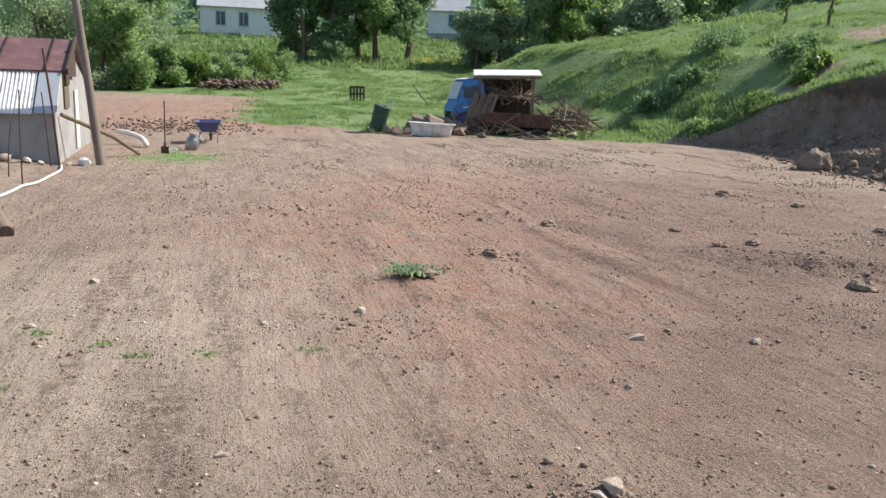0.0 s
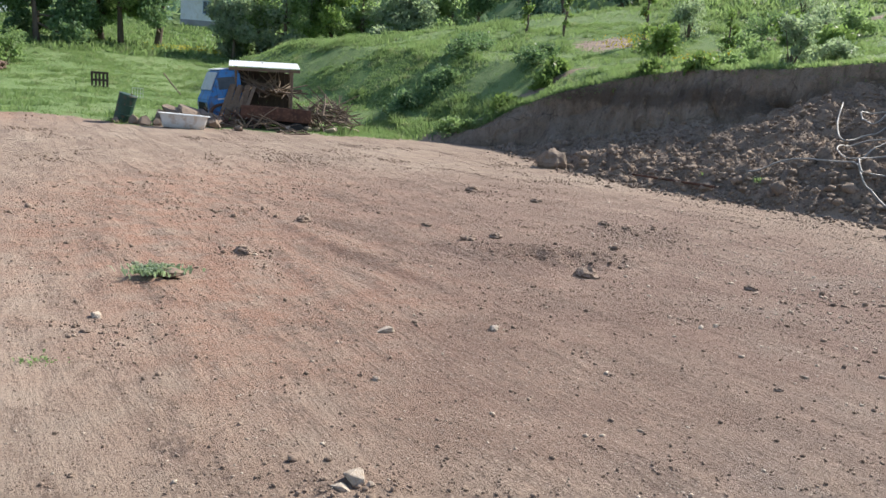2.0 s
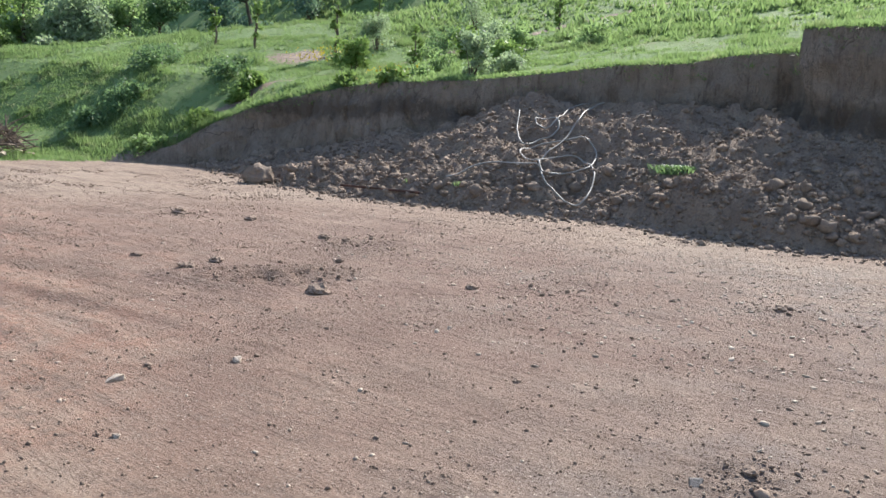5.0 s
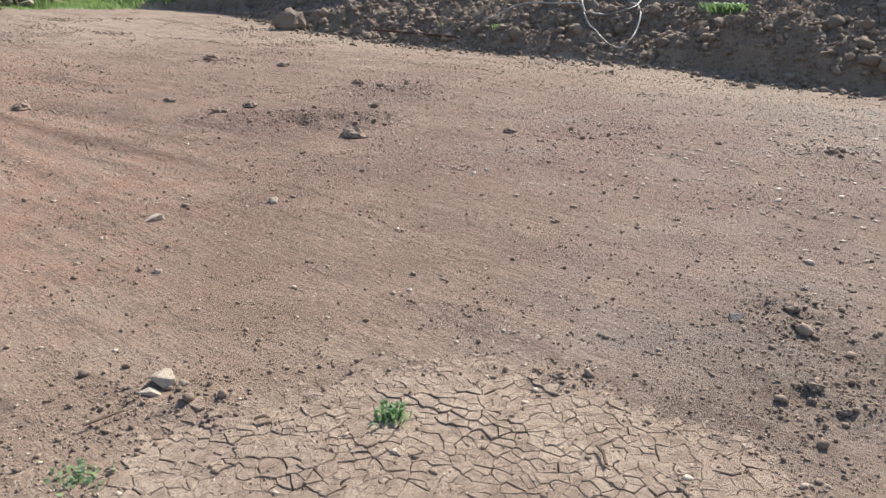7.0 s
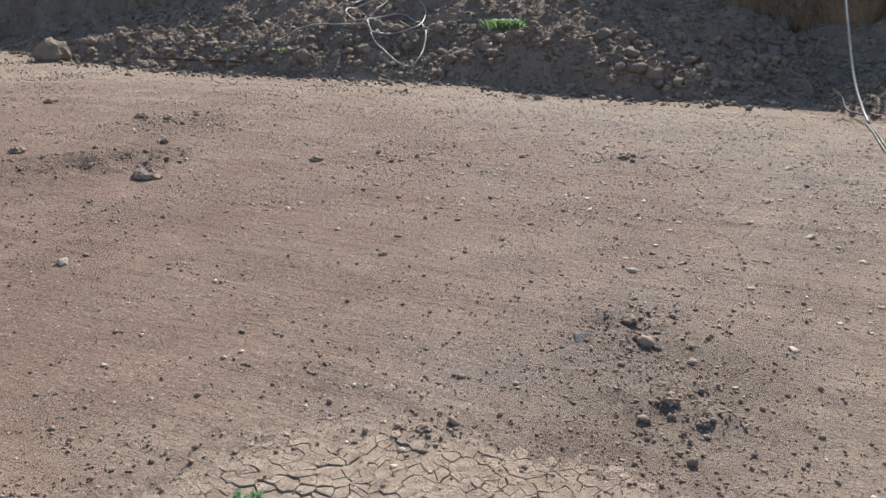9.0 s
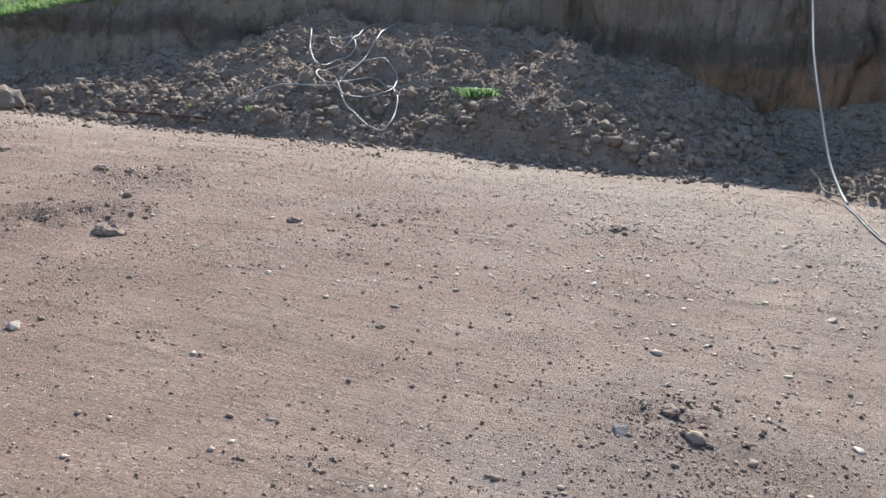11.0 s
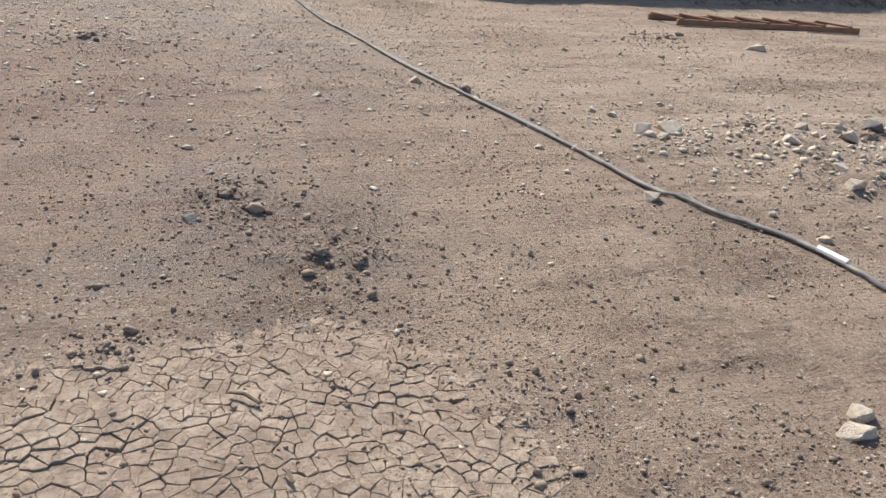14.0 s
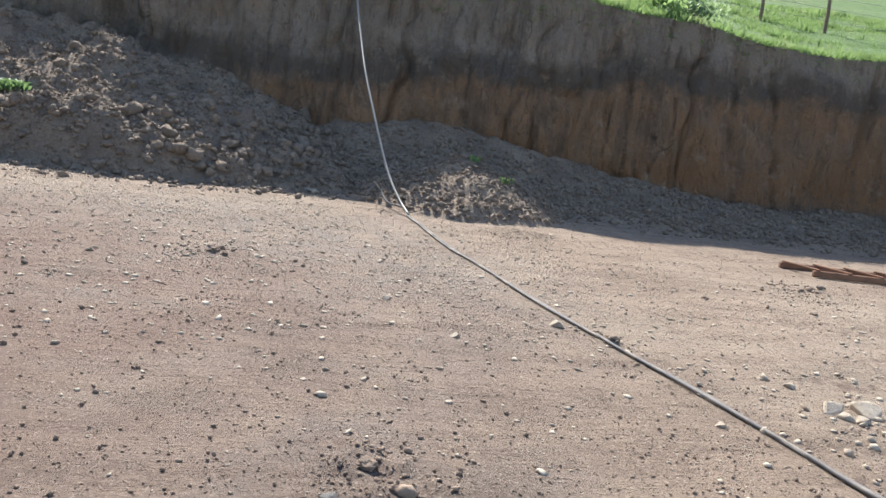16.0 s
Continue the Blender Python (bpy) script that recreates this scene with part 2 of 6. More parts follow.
def spoil(x, y):
    """Heaps of dug-out earth along the foot of the bank."""
    foot = np.interp(y, [1.9, 4, 5.6, 8.4, 11, 13.2, 16, 21, 26], [15.8, 13.9, 13.1, 13.0, 12.6, 11.5, 10.5, 10.3, 11.0])
    top = np.interp(y, [1.5, 3, 4.3, 6, 8, 10.5, 12, 14, 16, 18, 21, 24, 26], [0.5, 0.8, 1.1, 1.95, 2.2, 2.7, 2.75, 2.85, 2.7, 2.0, 1.3, 0.5, 0.1])
    wide = np.maximum(face_x(y) - foot, 0.8)
    q = np.clip((x - foot) / wide, 0, 1)
    scarp = sstep(3, 5, y) * (1 - sstep(8.6, 10.2, y))
    rise = q ** 0.85 * (1 - scarp) + scarp * (0.27 * sstep(0.0, 0.15, q) + 0.73 * q ** 0.9)
    a = top * rise
    a = a + sstep(0.0, 0.07, q) * sstep(0.2, 0.9, top) * (0.15 * fbm(x * 4, y * 4, 3, 68) + 0.12 * np.abs(fbm(x * 7, y * 7, 2, 69)) + 0.34 * fbm(x * 0.9, y * 0.9, 3, 60) + 0.30 * np.abs(fbm(x * 2.1, y * 2.1, 3, 66)) - 0.12)
    # the small heap beside the hanging hose and the thin slope under the bare face
    d = np.hypot((x - 15.2) / 2.2, (y - 1.1) / 2.1)
    b = 0.95 * np.clip(1 - d, 0, 1) ** 0.9 + 0.08 * fbm(x * 3, y * 3, 2, 70) * (d < 1)
    c = np.clip((x - face_x(y) + 2.3) / 2.3, 0, 1) * np.interp(y, [-60, -6, -3, 0, 2, 4, 6, 20, 24, 26], [0.3, 0.45, 0.75, 1.2, 1.5, 1.2, 0.5, 0.5, 0.3, 0])
    b = b + 0.07 * np.abs(fbm(x * 7, y * 7, 2, 71)) * (d < 0.95)
    c = c + 0.10 * fbm(x * 4, y * 4, 3, 72) * sstep(0.02, 0.15, c)
    return np.maximum(np.maximum(a, b), c)


def loose(x, y):
    """Where blade and wheels have torn the packed earth: long streaks and some patches, 0 to 1."""
    streak = sstep(0.08, 0.5, fbm(x * 1.5 + y * 0.42, y * 0.34 - x * 0.09, 4, 20))
    patch = sstep(0.15, 0.55, fbm(x * 0.8, y * 0.8, 3, 33))
    grey = sstep(0.1, 0.9, 1 - np.hypot((x - 3.2) / 1.5, (y - 1.0) / 1.2))
    torn = sstep(0.1, 0.8, 1 - np.hypot((x - 4.1) / 1.7, (y - 7.8) / 1.1)) + sstep(0.1, 0.8, 1 - np.hypot((x - 6.6) / 1.3, (y - 9.4) / 1.0))
    return np.clip(torn + streak * (0.35 + 0.65 * sstep(-0.4, 0.3, fbm(x * 0.35, y * 0.35, 2, 26))) + 0.6 * patch + 0.7 * grey, 0, 1) * (0.3 + 0.7 * sstep(-2.0, 1.0, x))


def bumps(x, y):
    """Relief of the levelled earth: tracks, drag marks, clods."""
    near = 1 - sstep(25, 60, np.hypot(x, y))
    z = 0.035 * fbm(x * 0.45, y * 0.45, 3, 10) + 0.05 * fbm(x * 1.9 + y * 0.45, y * 0.38 - x * 0.1, 3, 20) + 0.012 * fbm(x * 4.5, y * 4.5, 3, 30)
    rough = loose(x, y)
    z = z + 0.05 * rough * np.maximum(fbm(x * 7, y * 7, 3, 36), -0.1) + 0.010 * (0.4 + rough) * fbm(x * 11, y * 11, 2, 38)
    # two wheel ruts and a long drag mark
    for x0, y0, x1, y1, w, deep in ((-0.12, 3.1, -0.1, 4.15, 0.035, 0.018), (0.09, 2.7, 0.11, 4.3, 0.03, 0.025), (3.2, 3.2, 0.9, 9.5, 0.12, 0.035), (1.6, 5.6, 0.6, 12.0, 0.14, 0.04)):
        dx, dy = x1 - x0, y1 - y0
        q = np.clip(((x - x0) * dx + (y - y0) * dy) / (dx * dx + dy * dy), 0, 1)
        off = np.hypot(x - x0 - q * dx, y - y0 - q * dy) + 0.03 * vnoise(x * 6, y * 6, 44)
        z = z - deep * np.exp(-(off / w) ** 2) + 0.5 * deep * np.exp(-((off - 2 * w) / w) ** 2)
    # churned patches with thrown-up clods
    for px, py, r, high in ((4.1, 7.6, 0.9, 0.15), (3.4, 8.3, 0.6, 0.10), (4.9, 7.2, 0.5, 0.10), (3.8, 1.25, 0.42, 0.07), (3.05, 0.75, 0.35, 0.08), (2.2, 1.52, 0.2, 0.05), (3.3, 1.0, 0.5, 0.04), (0.55, 7.7, 0.3, 0.08), (5.2, -2.8, 0.9, 0.09), (4.5, -2.6, 0.5, 0.10), (0.75, 2.3, 0.3, 0.05), (-0.3, 6.4, 0.32, 0.07), (6.7, 9.2, 0.6, 0.07), (0.6, 10.5, 0.5, 0.07), (-2.6, 10.4, 0.9, 0.05), (6.7, -0.25, 0.18, 0.06), (10.4, -3.4, 0.5, 0.05)):
        d = np.hypot(x - px, y - py) / r
        z = z + high * np.clip(1 - d, 0, 1) ** 0.7 * (0.55 + 0.9 * fbm(x * 7 / (0.4 + r), y * 7 / (0.4 + r), 3, 50))
    return z * near


def left_bank(x, y):
    """The rough edge of the yard by the shed."""
    edge = np.interp(y, [-10, 5, 8.2, 12.3, 15.5, 18], [-5.5, -5.4, -5.6, -7.0, -7.7, -9])
    d = edge - x
    m = sstep(0, 0.8, d) * sstep(2, 6, y) * (1 - sstep(14.5, 17, y))
    return m * (0.10 + 0.14 * fbm(x * 2, y * 2, 3, 80))


def cut_amount(x, y):
    return 1 - sstep(26.75, 27.05, y)


def ground_z(x, y):
    x, y = np.asarray(x, float), np.asarray(y, float)
    base, natural = valley(y), hill(x, y)
    c, fx = cut_amount(x, y), face_x(y)
    up = np.clip((x - fx) / 0.55, 0, 1)
    pad = np.where(x < fx + 0.55, spoil(x, y), 0) * (y < 27)
    dirt = bumps(x, y) * (1 - sstep(26, 30, y)) + left_bank(x, y)
    cut = np.maximum(pad * (1 - up) + dirt * (1 - up), natural * up)
    z = base + c * cut + (1 - c) * (natural + dirt)
    patch = sstep(0, 1, 1 - np.hypot((x + 10) / 6.0, (y - 33) / 7.0))
    return z + patch * 0.10 * fbm(x * 1.6, y * 1.6, 3, 90) + 0.06 * fbm(x * 0.7, y * 0.7, 2, 95) * sstep(27, 33, y)


def fill(me, verts, faces):
    """Fills a mesh from arrays of points and of equal-sided faces."""
    sides = faces.shape[1]
    me.vertices.add(len(verts)), me.loops.add(faces.size), me.polygons.add(len(faces))
    me.vertices.foreach_set("co", np.ascontiguousarray(verts, np.float32).ravel())
    me.loops.foreach_set("vertex_index", np.ascontiguousarray(faces, np.int32).ravel())
    me.polygons.foreach_set("loop_start", np.arange(0, faces.size, sides, dtype=np.int32))
    me.update(calc_edges=True)


def part(name, shape, material, parent=None, label="", smooth=False):
    """Links a bmesh, or (vertices, faces), as one mesh object under a thing or a part."""
    me = bpy.data.meshes.new(name)
    if isinstance(shape, tuple):
        if isinstance(shape[1], np.ndarray):
            fill(me, *shape)
        else:
            me.from_pydata(list(map(tuple, shape[0])), [], list(map(tuple, shape[1])))
    else:
        shape.to_mesh(me)
        shape.free()
    if smooth:
        me.polygons.foreach_set("use_smooth", [True] * len(me.polygons))
    if material:
        me.materials.append(material)
    ob = new(name, me)
    ob.parent = parent
    if label:
        ob["label"] = label
    return ob


def thing(name, m, label, category, group="", kind=""):
    ob = new(name)
    ob.matrix_world = m
    return tagged(ob, label, category, group, kind)


def gz(x, y):
    return float(ground_z(np.array([x]), np.array([y]))[0])


EARTH = ground_material()


def mud_zone(x, y):
    """The dried puddle, where the sheet lies lower under plates of mud."""
    return 1 - sstep(0.8, 0.98, mud_reach(x, y))


def mud_reach(x, y):
    return np.hypot((x - 1.1) / 1.4, (y - 0.95) / 1.0) + 0.3 * fbm(x * 1.6, y * 1.6, 3, 230)


def build_ground():
    us = np.unique(np.round(np.concatenate([
        -6 - np.geomspace(0.3, 420, 42), np.arange(-6, -3, 0.16), np.arange(-3, 7, 0.05), np.arange(7, 10, 0.1), np.arange(10, 18, 0.065),
        18 + np.linspace(0, 0.62, 46), 18.62 + np.geomspace(0.06, 420, 60)]), 4))
    ys = np.unique(np.round(np.concatenate([
        -14 - np.geomspace(0.4, 90, 18), np.arange(-14, -4, 0.11), np.arange(-4, 8, 0.05), np.arange(8, 28, 0.075),
        28 + np.geomspace(0.1, 421, 74)]), 4))
    u, y = np.meshgrid(us, ys, indexing="ij")
    x = u + sstep(-10, 16, u) * (face_x(y) - 18)
    z = ground_z(x, y)
    # roughness of the standing face: it is pushed in and out across the slope
    fx = face_x(y)
    c = cut_amount(x, y)
    on_face = sstep(-0.05, 0.08, x - fx) * (1 - sstep(0.44, 0.545, x - fx)) * c * sstep(0.5, 1.2, hill(x, y))
    push = 0.42 * fbm(y * 0.7, z * 0.45, 4, 120) + 0.12 * np.abs(vnoise(y * 2.6, z * 0.9, 130)) + 0.05 * fbm(y * 5, z * 5, 2, 140)
    x_plan, y_plan = x, y
    along = (face_x(y + 0.4) - face_x(y - 0.4)) / 0.8
    push = push + 0.35 * np.abs(vnoise(y * 0.42 + x * 0.42, z * 0.25, 150)) - 0.25 + 0.12 * np.abs(fbm(y * 2.2 + x * 1.6, z * 1.8, 3, 160))
    # upright fissures and slabs that have broken away
    crack = 1 - np.abs(vnoise(y * 0.9 + 0.35 * fbm(y * 1.5, z * 1.2, 2, 170), z * 0.22, 171))
    thin = 1 - np.abs(vnoise(y * 2.7 + 0.4 * fbm(y * 2, z * 1.6, 2, 172), z * 0.35, 173))
    slab = np.round(3 * vnoise(y * 0.55 + 0.2 * vnoise(y * 3, z * 1.3, 176), z * 0.55, 174)) / 3
    push = push + 0.24 * np.clip(crack, 0, 1) ** 12 + 0.09 * np.clip(thin, 0, 1) ** 10 + 0.10 * slab
    z = z - 0.022 * mud_zone(x, y)
    x, y = x + on_face * push / np.hypot(1, along), y - on_face * push * along / np.hypot(1, along)
    nu, ny = u.shape
    verts = np.stack([x, y, z], -1).reshape(-1, 3)
    k = np.arange(nu * ny).reshape(nu, ny)
    faces = np.stack([k[:-1, :-1], k[1:, :-1], k[1:, 1:], k[:-1, 1:]], -1).reshape(-1, 4)
    me = bpy.data.meshes.new("ground")
    fill(me, verts, faces)
    me.polygons.foreach_set("use_smooth", np.ones(len(faces), bool))
    for name, values in masks(x_plan, y_plan, fx, c).items():
        me.attributes.new(name, "FLOAT", "POINT").data.foreach_set("value", np.clip(values, 0, 1).ravel().astype(np.float32))
    me.materials.append(EARTH)
    return tagged(new("ground", me), "bare graded earth yard with a dug bank and green hillside", "ground", kind="structure")


def grass_mask(x, y, fx=None, c=None):
    fx = face_x(y) if fx is None else fx
    c = cut_amount(x, y) if c is None else c
    top = sstep(0.58, 0.64, x - fx) * c
    back = sstep(26.2, 28.4, y + 0.5 * fbm(x * 0.6, y * 0.6, 2, 150) - 1.2 * sstep(-2, -5, x)) * sstep(-10.5, -4.5, x + (y - 27) * 0.10)
    west = sstep(40, 44, y) + sstep(-18, -22, x) * sstep(8, 14, y)
    strip = 0.62 * np.exp(-(((x + 6.0) / 1.9) ** 2 + ((y - 17.6) / 2.2) ** 2))
    bare = sstep(0, 1, 1 - np.hypot((x - 17.5) / 3.0, (y - 31.5) / 2.5))
    return np.clip(np.maximum(np.maximum(top, back), np.maximum(west, strip)) - bare, 0, 1)


def masks(x, y, fx, c):
    pad = c * (x < fx)
    return {
        "grass": grass_mask(x, y, fx, c),
        "face": sstep(-0.1, 0.05, x - fx) * (1 - sstep(0.54, 0.6, x - fx)) * c,
        "heap": sstep(0.03, 0.2, spoil(x, y)) * pad * (y < 26.5),
        "red": np.maximum(sstep(0, 0.7, 1 - np.hypot((x - 1.0) / 5.5, (y - 9.5) / 11.0)) * (0.35 + 0.65 * sstep(1.5, 5.5, y)), np.maximum(sstep(0, 0.6, 1 - np.hypot((x + 10) / 10.0, (y - 32) / 10.0)), 0.4 * sstep(0, 1, 1 - np.hypot((x - 9) / 2.0, (y + 7) / 4.0)))),
        "grey": np.maximum(sstep(0.2, 1, 1.2 - np.hypot((x - 3.6) / 2.4, (y - 1.6) / 2.0)), sstep(0, 0.6, 1 - np.hypot((x - 7.8) / 6.0, (y - 4.0) / 5.5))),
        "umber": np.maximum(sstep(0, 0.55, 1 - np.hypot((x - 5.6) / 6.0, (y - 9) / 10.5)), 0.9 * sstep(0, 0.8, 1 - np.hypot((x - 2.6) / 2.4, (y - 4) / 3.0))),
        "loose": loose(x, y) * (1 - sstep(26, 32, y)),
        "pale": 0.55 * sstep(0, 0.8, 1 - np.hypot((x - 1.2) / 1.3, (y - 1.5) / 1.0)) + 0.75 * sstep(0, 0.8, 1 - np.hypot((x + 2.6) / 3.0, (y - 4.2) / 5.0)) + 0.45 * sstep(0, 1, 1 - np.hypot((x - 6.5) / 6.0, (y + 3.8) / 4.0)),
    }


ground = build_ground()


# ---- shapes shared by many things ----
rng = np.random.default_rng(7)


def box(bm, sx, sy, sz, m=None, bevel=0.0):
    """A box of that size round the origin of m, its edges eased."""
    made = bmesh.ops.create_cube(bm, size=1.0, matrix=(m or Matrix()) @ Matrix.Diagonal((sx, sy, sz, 1)))["verts"]
    if bevel:
        edges = list({e for v in made for e in v.link_edges})
        bmesh.ops.bevel(bm, geom=edges, offset=bevel, segments=1, affect="EDGES", profile=0.5)


def boxes(*rows, bevel=0.006):
    """One bmesh from rows of (size, pose)."""
    bm = bmesh.new()
    for size, m in rows:
        box(bm, *size, m, bevel)
    return bm


def sweep(bm, pts, radii, sides=8, cap=True):
    """A tube through the points, with a radius at each."""
    pts = [Vector(p) for p in pts]
    rings, up = [], Vector((0.13, 0.27, 0.95))
    for i, p in enumerate(pts):
        way = (pts[min(i + 1, len(pts) - 1)] - pts[max(i - 1, 0)]).normalized()
        a = way.cross(up)
        if a.length < 0.05:
            a = way.cross(Vector((1, 0, 0)))
        a.normalize()
        b = way.cross(a)
        rings.append([bm.verts.new(p + radii[i] * (math.cos(2 * math.pi * k / sides) * a + math.sin(2 * math.pi * k / sides) * b)) for k in range(sides)])
    for r, s in zip(rings, rings[1:]):
        for k in range(sides):
            bm.faces.new((r[k], r[(k + 1) % sides], s[(k + 1) % sides], s[k]))
    if cap:
        bm.faces.new(list(reversed(rings[0])))
        bm.faces.new(rings[-1])


def spline(pts, steps=6):
    """A smooth line through the points."""
    p = [Vector(q) for q in pts]
    p = [2 * p[0] - p[1], *p, 2 * p[-1] - p[-2]]
    out = []
    for a, b, c, d in zip(p, p[1:], p[2:], p[3:]):
        for k in range(steps):
            t = k / steps
            out.append(0.5 * ((2 * b) + (c - a) * t + (2 * a - 5 * b + 4 * c - d) * t * t + (3 * b - a - 3 * c + d) * t**3))
    return [*out, p[-2]]


def tube(pts, radius, sides=8):
    bm = bmesh.new()
    r = radius if isinstance(radius, list) else [radius] * len(pts)
    sweep(bm, pts, r, sides)
    return bm


def lump(seed, detail=2, jag=0.22, flat=0.7, crumb=0.0):
    """A stone or clod about one metre across, with facets."""
    r = random.Random(seed)
    bm = bmesh.new()
    bmesh.ops.create_icosphere(bm, subdivisions=detail, radius=0.5)
    cuts = [(Vector((r.uniform(-1, 1), r.uniform(-1, 1), r.uniform(-0.6, 1))).normalized(), r.uniform(0.20, 0.38)) for _ in range(9)]
    off = Vector((seed * 3.7, 0, 0))
    for v in bm.verts:
        v.co *= 1 + jag * noise.noise(v.co * 2.4 + off) + 0.4 * jag * noise.noise(v.co * 6 + off)
        for way, far in cuts if not crumb else ():
            over = v.co.dot(way) - far
            if over > 0:
                v.co -= way * over * 0.97
        v.co *= 1 + crumb * noise.noise(v.co * 9 + off) + crumb * noise.noise(v.co * 4 - off)
        v.co.z *= flat
    return bm


def shard(seed, flat=0.6):
    """A broken stone about one metre across: the hull of a few corners."""
    r = random.Random(seed)
    bm = bmesh.new()
    for k in range(13):
        a, z = 2.4 * k + r.uniform(-0.5, 0.5), (-0.42, -0.25, 0.40, 0.12)[k % 4] * r.uniform(0.85, 1.1)
        w = r.uniform(0.38, 0.52) * (0.72 if z > 0.3 else 1.0)
        bm.verts.new((w * math.cos(a) * 1.1, w * math.sin(a) * 0.85, z * flat))
    bmesh.ops.convex_hull(bm, input=list(bm.verts))
    bmesh.ops.delete(bm, geom=[v for v in bm.verts if not v.link_faces], context="VERTS")
    bmesh.ops.bevel(bm, geom=list(bm.edges), offset=0.022, segments=1, affect="EDGES")
    return bm


def scatter(name, places, sizes, flat, seed, material, label, category, parent=None, sides=20, sink=0.25, smooth=False):
    """Many small lumps as one mesh: places (n, 3), sizes (n)."""
    r = np.random.default_rng(seed)
    if sides == 20:
        g = (1 + 5**0.5) / 2
        base = np.array([(-1, g, 0), (1, g, 0), (-1, -g, 0), (1, -g, 0), (0, -1, g), (0, 1, g), (0, -1, -g), (0, 1, -g), (g, 0, -1), (g, 0, 1), (-g, 0, -1), (-g, 0, 1)]) / 1.9
        tri = np.array([(0, 11, 5), (0, 5, 1), (0, 1, 7), (0, 7, 10), (0, 10, 11), (1, 5, 9), (5, 11, 4), (11, 10, 2), (10, 7, 6), (7, 1, 8), (3, 9, 4), (3, 4, 2), (3, 2, 6), (3, 6, 8), (3, 8, 9), (4, 9, 5), (2, 4, 11), (6, 2, 10), (8, 6, 7), (9, 8, 1)])
    elif sides == 80:
        bm = bmesh.new()
        bmesh.ops.create_icosphere(bm, subdivisions=2, radius=1.0)
        base = np.array([tuple(q.co) for q in bm.verts])
        tri = np.array([[q.index for q in f.verts] for f in bm.faces])
        bm.free()
    else:
        base = np.array([(1, 0, 0), (-1, 0, 0), (0, 1, 0), (0, -1, 0), (0, 0, 1), (0, 0, -1)], float)
        tri = np.array([(0, 2, 4), (2, 1, 4), (1, 3, 4), (3, 0, 4), (2, 0, 5), (1, 2, 5), (3, 1, 5), (0, 3, 5)])
    n, k = len(places), len(base)
    v = base[None] * (r.uniform(0.58, 1.22, (n, k, 1)) if sides == 80 else r.uniform(0.5, 1.35, (n, k, 1))) * r.uniform(0.7, 1.3, (n, 1, 3))
    v[:, :, 2] *= flat
    a = r.uniform(0, 2 * np.pi, n)
    c, s = np.cos(a)[:, None], np.sin(a)[:, None]
    tilt = r.normal(0, 0.3, n)[:, None]
    x, y, z = v[:, :, 0], v[:, :, 1], v[:, :, 2]
    x, z = x * np.cos(tilt) - z * np.sin(tilt), x * np.sin(tilt) + z * np.cos(tilt)
    v = np.stack([c * x - s * y, s * x + c * y, z], -1) * 0.5 * sizes[:, None, None] + places[:, None]
    v[:, :, 2] += (0.5 - sink) * flat * sizes[:, None]
    f = tri[None] + (np.arange(n) * k)[:, None, None]
    return tagged(part(name, (v.reshape(-1, 3), f.reshape(-1, 3)), material, parent, smooth=smooth), label, category, kind="stuff")


def leaf_cloud(centres, spread, count, size, seed, droop=0.0):
    """Leaves as small folded blades round the centres: (vertices, faces)."""
    r = np.random.default_rng(seed)
    which = r.integers(0, len(centres), count)
    c, sp = np.array(centres)[which], np.array(spread)[which]
    way = r.normal(size=(count, 3))
    way /= np.linalg.norm(way, axis=1, keepdims=True)
    pos = c + way * sp[:, None] * (r.uniform(0, 1, count) ** 0.45)[:, None] * [1, 1, 0.85]
    a = r.normal(size=(count, 3)) + way * 0.7
    a[:, 2] -= droop
    a /= np.linalg.norm(a, axis=1, keepdims=True)
    b = np.cross(a, r.normal(size=(count, 3)))
    b /= np.linalg.norm(b, axis=1, keepdims=True) + 1e-9
    s = size * r.uniform(0.6, 1.5, count)[:, None]
    v = np.stack([pos - a * s * 0.5, pos + b * s * 0.32, pos + a * s * 0.6, pos - b * s * 0.32], 1)
    f = np.arange(4 * count).reshape(-1, 4)
    return v.reshape(-1, 3), f


def leaf_material(name, a, b, rough=0.5, glow=0.4, dry=None):
    """Leaves that let some light through."""
    n = Nodes(name, rough)
    c = n.mix(n.island(), a, b)
    c = n.mix(n.ramp(n.noise(n.place(), 0.8, 3), 0.35, 0.65, 0, 0.7), c, tuple(0.6 * k for k in a))
    if dry:
        c = n.mix(n.ramp(n.noise(n.place(), 1.7, 3), 0.55, 0.7), c, dry)
    t = n.add("ShaderNodeBsdfTranslucent")
    n.put(n.mix(0.4, c, (0.30, 0.44, 0.14)), t.inputs["Color"])
    m = n.add("ShaderNodeMixShader")
    m.inputs[0].default_value = glow
    n.put(n.bsdf.outputs[0], m.inputs[1]), n.put(t.outputs[0], m.inputs[2])
    n.put(m.outputs[0], n.tree.nodes["Material Output"].inputs["Surface"])
    return n.done(c)


BARK = mottled("bark", (0.16, 0.125, 0.095), (0.10, 0.08, 0.06), 5, bump=0.8, distance=0.03, stretch=(1, 1, 0.25))
LEAF_DARK = leaf_material("dark_leaves", (0.13, 0.23, 0.115), (0.21, 0.32, 0.16), glow=0.45)
LEAF_MID = leaf_material("green_leaves", (0.25, 0.37, 0.155), (0.36, 0.47, 0.22), glow=0.62)
LEAF_BRIGHT = leaf_material("spring_leaves", (0.16, 0.27, 0.06), (0.27, 0.36, 0.10), glow=0.45)
LEAF_GREY = leaf_material("grey_green_leaves", (0.32, 0.40, 0.27), (0.44, 0.51, 0.36), glow=0.58)
